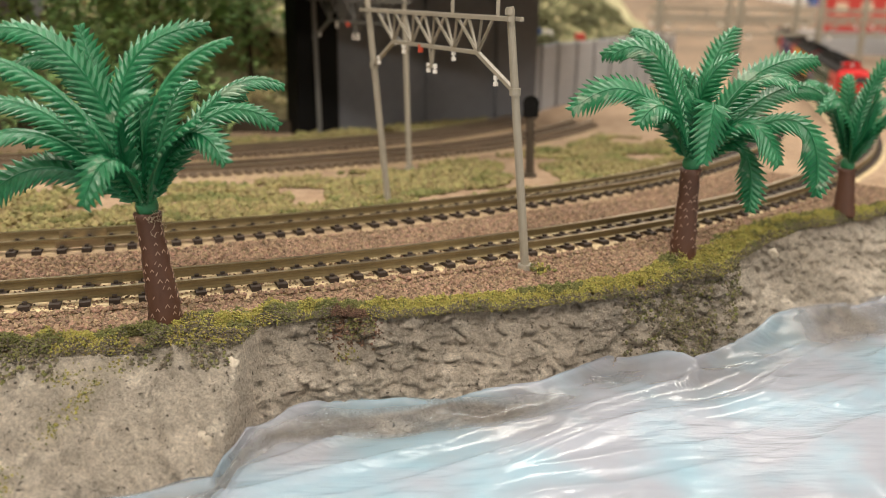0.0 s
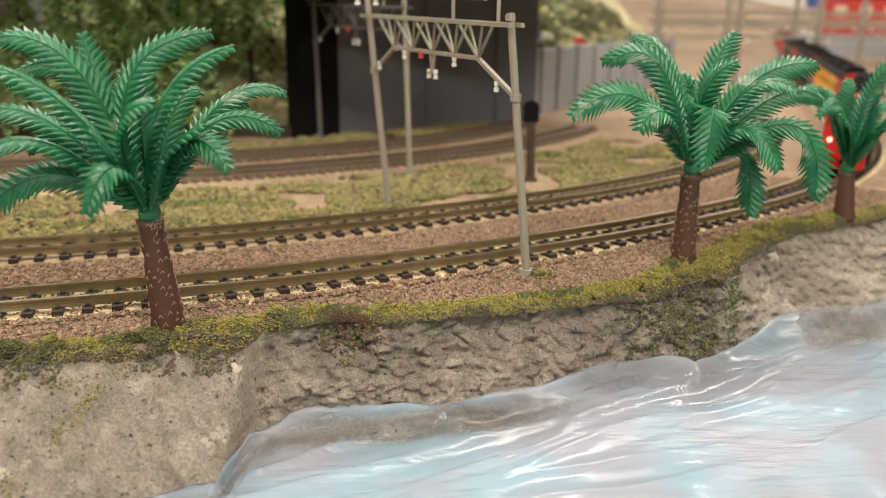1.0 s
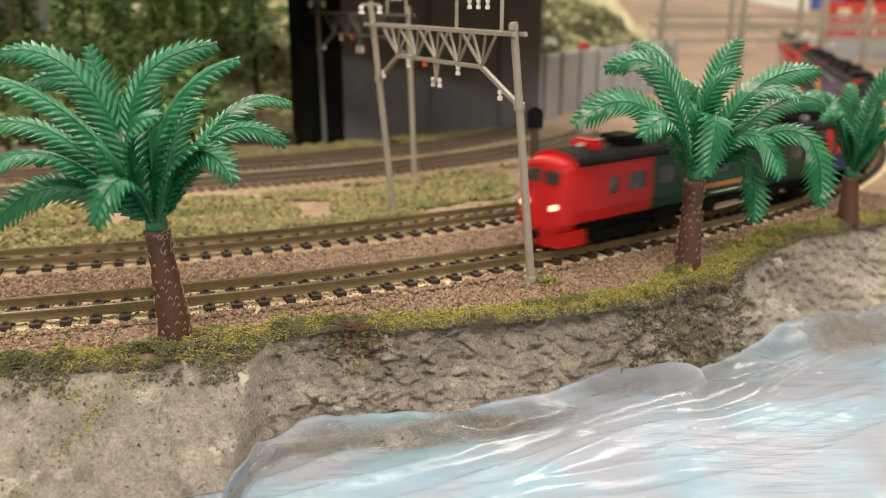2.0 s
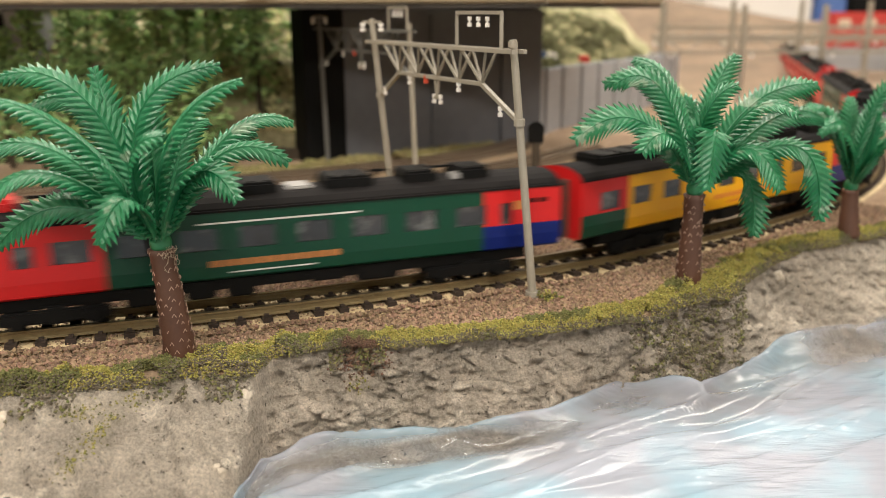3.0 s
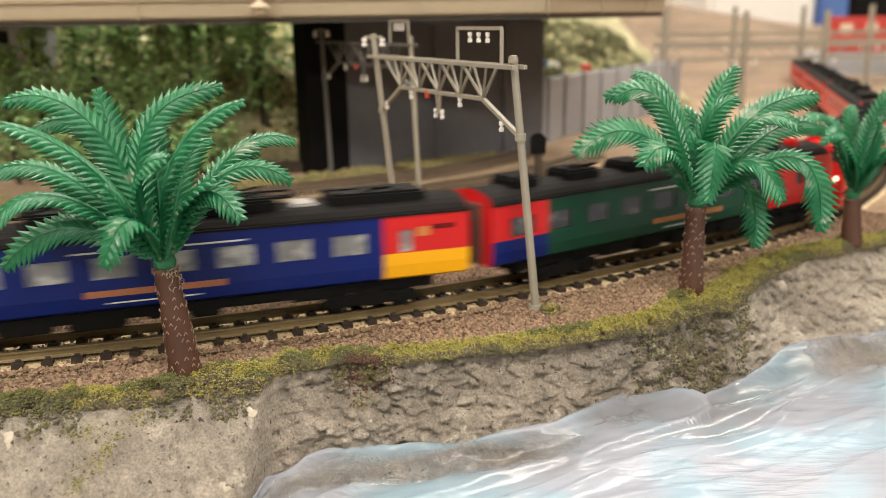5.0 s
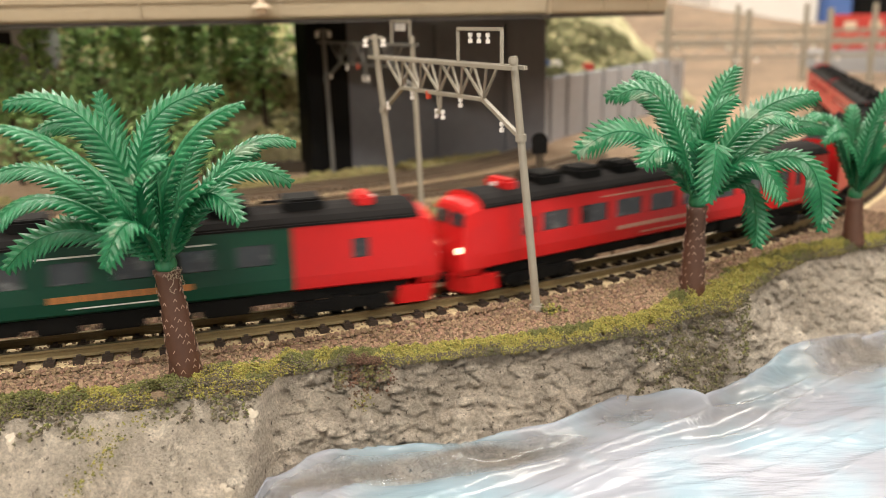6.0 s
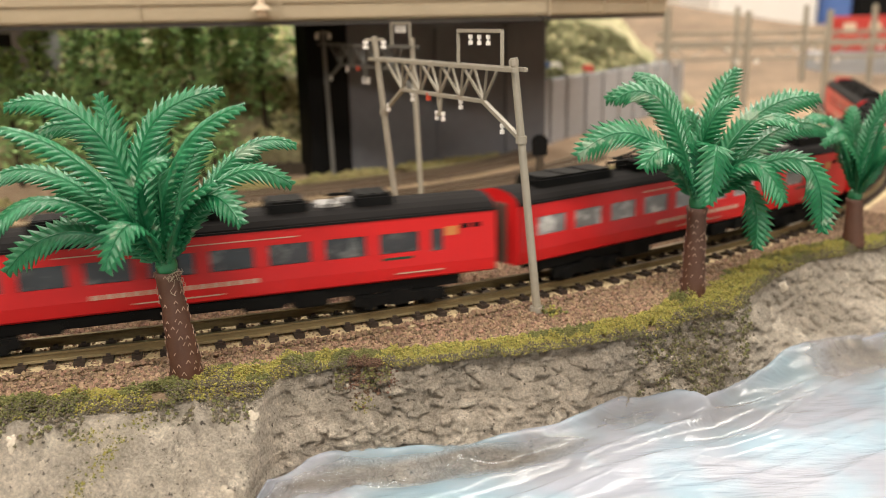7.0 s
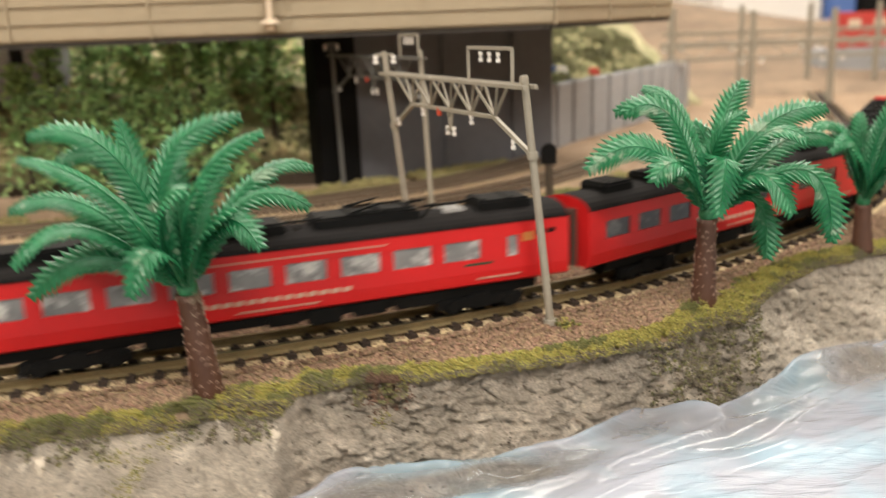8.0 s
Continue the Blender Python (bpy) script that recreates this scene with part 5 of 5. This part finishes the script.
    for k, (x, y, m) in enumerate(((66, 520, M_FARBLUE), (74, 528, M_WHITE), (96, 545, M_FARRED))):
        p = thing("parked_box", "small coloured box among the bushes", "box", at=(x, y, hill_z(x, y) + 1))
        bm = bmesh.new()
        box(bm, -3, 3, -3, 3, -2, 5, 0, 0.8)
        part("body", bm, m, p)


# ---- turf, ballast and small bits ----
def turf_width(x):
    return float(np.interp(x, [-110, -74, -60, -48, -36, -29, -20, 0, 20, 45, 59, 77, 94, 115, 140, 200], [9, 10, 9, 13, 20, 9, 6, 7, 6, 12, 19, 22, 17, 12, 8, 8]))


def turf():
    rng = random.Random(9)
    sets = {"yellow": [], "dark": [], "grey": [], "brown": []}
    for i in range(150000):
        x = rng.uniform(-100, 160)
        e, w = along(EDGE, x), turf_width(x)
        v = rng.random()
        y = e - 1.5 + v * w
        patch = noise.noise(Vector((x * 0.11, y * 0.16, 1.0)))
        fade = noise.noise(Vector((x * 0.3, y * 0.3, 4.0)))
        if v > 0.72 and fade < 0.55 * (v - 0.72) / 0.28 * 1.3 - 0.2:
            continue
        if fade < -0.42:
            continue
        hump = (1.5 + 1.6 * noise.noise(Vector((x * 0.25, y * 0.25, 8))) + 1.7 * noise.noise(Vector((x * 0.7, y * 0.8, 3)))) * math.sin(math.pi * min(1, 0.18 + v * 0.85))
        z = edge_z(x) * max(0, 1 - v * 3) + hump * rng.random() + rng.random() * 0.5 - (0.5 * rng.random() if v < 0.1 else 0)
        size = rng.uniform(0.1, 0.28)
        if x < -24:
            kind = "dark" if patch < -0.05 else ("yellow" if patch < 0.3 or rng.random() < 0.5 else "grey")
            if v < 0.3 and rng.random() < 0.45:
                kind = "grey"
        else:
            kind = "yellow" if patch < 0.22 and rng.random() < 0.84 else "dark"
            if v < 0.16 and rng.random() < 0.6:
                kind = "grey"
            if ((x + 14) / 4.0) ** 2 + (v / 0.2) ** 2 < 1 + fade:
                kind = "brown"
        sets[kind].append((x, y, z, size))
    # scrub spilling over the bank
    for i in range(5200):
        x = rng.choice([rng.uniform(44, 78), rng.uniform(-100, -34), rng.uniform(-20, -9)])
        f = 0.05 + (0.5 if x > 40 else 0.16) * rng.random() ** 1.5
        if noise.noise(Vector((x * 0.22, f * 6, 2.2))) < 0.02:
            continue
        px, py, pz = face_point(x, f)
        sets["grey" if rng.random() < 0.68 else "dark"].append((px, py - 0.1, pz + 0.15, rng.uniform(0.25, 0.5)))
    # dense brown scrub in the notch of the bank
    for i in range(3600):
        x = rng.gauss(60, 6.0)
        f = 0.05 + 0.62 * rng.random() ** 1.3
        if noise.noise(Vector((x * 0.3, f * 9, 5.1))) < -0.12:
            continue
        px, py, pz = face_point(x, f)
        sets["grey" if rng.random() < 0.8 else "dark"].append((px, py - 0.1, pz + 0.1, rng.uniform(0.2, 0.42)))
    # rust brown roots hanging over the edge
    for i in range(1500):
        x, f = rng.gauss(-14, 2.6), 0.03 + abs(rng.gauss(0, 0.09))
        if noise.noise(Vector((x * 0.35, f * 11, 7.7))) > -0.15 - f * 0.4 and f < 0.5:
            px, py, pz = face_point(x, f)
            sets["brown"].append((px, py - 0.15, pz + 0.15, rng.uniform(0.15, 0.4)))
    # tufts at the gantry feet
    for cx, cy, n in ((27.5, 186.5, 90), (-13.5, 255.5, 160)):
        for i in range(n):
            sets["dark" if rng.random() < 0.7 else "yellow"].append((cx + rng.gauss(0, 1.3), cy + rng.gauss(0, 1.1), rng.random() * 1.8, rng.uniform(0.25, 0.5)))
    # yellow moss specks on the slab
    for cx, cf in ((-61, 0.2), (-57, 0.3), (-60, 0.42), (-56, 0.24), (-58, 0.36), (-64, 0.6), (-63, 0.72), (-53, 0.14), (-14, 0.3), (58, 0.3)):
        for i in range(48):
            px, py, pz = face_point(cx + rng.gauss(0, 1.1), max(0.07, cf + rng.gauss(0, 0.03)))
            sets["yellow" if rng.random() < 0.6 else "dark"].append((px, py - 0.05, pz + 0.05, rng.uniform(0.12, 0.3)))
    for key, material, label in (("yellow", M_TURF, "yellow green foam turf along the bank edge"), ("dark", M_TURFDARK, "dark olive foam turf along the bank edge"), ("grey", M_TURFGREY, "grey brown scrub on the bank edge"), ("brown", M_TURFBROWN, "rust brown roots hanging over the bank edge")):
        a = np.array(sets[key])
        crumbs("turf", a[:, :3], a[:, 3], material, label, "turf", 0.9, 21)


def ballast():
    rng = np.random.default_rng(4)
    pts, sizes = [], []
    k = 0
    for s, off in zip(rng.uniform(-95, 250, 92000), rng.uniform(-42, 32, 92000)):
        x, y, h = track_point(float(s), float(off))
        e = along(EDGE, x)
        if y < e + turf_width(x) * 0.55:
            continue
        if abs(off) < 7.8:
            continue
        z = ground_z(x, y) + 0.25
        if abs(off) < 10.5:
            z += 0.5
        pts.append((x, y, z + 0.25 * rng.random()))
        sizes.append(0.26 + 0.42 * rng.random() ** 1.4)
    # a thinner scatter between the rails and sleepers
    for s, off in zip(rng.uniform(-95, 220, 3500), rng.uniform(-7.6, 7.6, 3500)):
        x, y, h = track_point(float(s), float(off))
        pts.append((x, y, 0.85))
        sizes.append(0.2 + 0.22 * rng.random())
    crumbs("ballast", pts, sizes, M_BALLAST, "brown and tan ballast granules beside the tracks", "ballast", 0.85, 3)
    pts, sizes, gold = [], [], []
    for s, off in zip(rng.uniform(-140, 300, 15000), rng.uniform(54, 106, 15000)):
        x, y, h = track_point(float(s), float(off))
        f = noise.noise(Vector((x * 0.04, y * 0.06, 6)))
        if f < -0.25:
            continue
        row = (x, y, ground_z(x, y) + 0.3 + rng.random() * (0.8 + 2.0 * max(0, f)))
        (pts if noise.noise(Vector((x * 0.07, y * 0.1, 12))) < 0.26 else gold).append(row)
    crumbs("meadow", pts, 0.6 + 0.7 * rng.random(len(pts)), M_DRY, "dry yellow meadow between the tracks", "meadow", 0.9, 5)
    crumbs("meadow", gold, 0.6 + 0.8 * rng.random(len(gold)), M_TURFDARK, "olive green tufts in the dry meadow", "meadow", 0.9, 6)
    pts = []
    for s, off in zip(rng.uniform(-180, 300, 5000), rng.uniform(163, 184, 5000)):
        x, y, h = track_point(float(s), float(off))
        if y < along(WALL_LINE, x) - 5 and noise.noise(Vector((x * 0.05, y * 0.05, 2))) > -0.1:
            pts.append((x, y, 0.5 + 2 * rng.random()))
    crumbs("wall_weeds", pts, 0.8 + 0.9 * rng.random(len(pts)), M_DRY, "olive weeds along the wall foot", "weeds", 0.9, 7)


def chips():
    """Pale broken plaster patches on the bank."""
    rng = random.Random(12)
    spots = [(-33.8, 0.2, 2.2), (93, 0.16, 2.3), (-36, 0.55, 2.6), (-74, 0.2, 2.6)]
    for x, f, r in spots:
        px, py, pz = face_point(x, f)
        bm = bmesh.new()
        made = bmesh.ops.create_icosphere(bm, subdivisions=3, radius=r)["verts"]
        for v in made:
            d = 1 + 0.7 * noise.noise(v.co * 0.45 + Vector((x, f * 9, 0))) + 0.2 * noise.noise(v.co * 1.8)
            v.co = Vector((v.co.x * d * 0.55, v.co.y * d * 0.3, v.co.z * d * 0.62))
        ob = part("plaster_chip", bm, M_ROCKPALE, smooth=True)
        tagged(ob, "pale broken plaster patch in the rock bank", "rock", "plaster chips")
        ob.matrix_basis = pose(px * MM, (py + 0.45) * MM, pz * MM, rng.uniform(-20, 0) - (30 if x < -30 else 0), rng.uniform(-30, 30), rng.uniform(-15, 15))


# ---- build ----
hall()
ground()
rock_face()
water()
tracks()
gantries()
signal()
palms()
hillside()
retaining_wall()
viaduct()
trees()
hut()
yard()
CARS = train()
chips()
turf()
ballast()


# ---- motion of the train ----
HEAD = [(0.0, 404), (0.5, 330), (1.0, 252), (1.5, 177), (2.0, 102), (2.5, 34), (3.0, -31), (3.5, -105.5), (4.0, -181), (4.5, -257), (5.0, -333), (5.5, -408), (6.0, -478.5), (6.5, -545), (7.0, -603.5), (7.5, -661), (8.0, -725.5)]


def head_s(t):
    """Place of the train's front along the line at t seconds, smooth between the stations of HEAD."""
    k = min(int(t / 0.5), len(HEAD) - 2)
    f = (t - HEAD[k][0]) / 0.5
    p = [HEAD[max(0, min(len(HEAD) - 1, k + d))][1] for d in (-1, 0, 1, 2)]
    p[0], p[3] = (2 * p[1] - p[2] if k == 0 else p[0]), (2 * p[2] - p[1] if k == len(HEAD) - 2 else p[3])
    return 0.5 * (2 * p[1] + (p[2] - p[0]) * f + (2 * p[0] - 5 * p[1] + 4 * p[2] - p[3]) * f * f + (3 * p[1] - p[0] - 3 * p[2] + p[3]) * f ** 3)


def motions():
    for i, car in enumerate(CARS):
        rows = []
        for k in range(81):
            t = k / 10
            mid = head_s(t) + PITCH * (i + 0.5)
            x0, y0, _ = track_point(mid - 44.5)
            x1, y1, _ = track_point(mid + 44.5)
            turn = math.degrees(math.atan2(y1 - y0, x1 - x0))
            rows.append((t, pose((x0 + x1) / 2 * MM, (y0 + y1) / 2 * MM, 0, 0, 0, turn)))
        walk(car, rows)


motions()
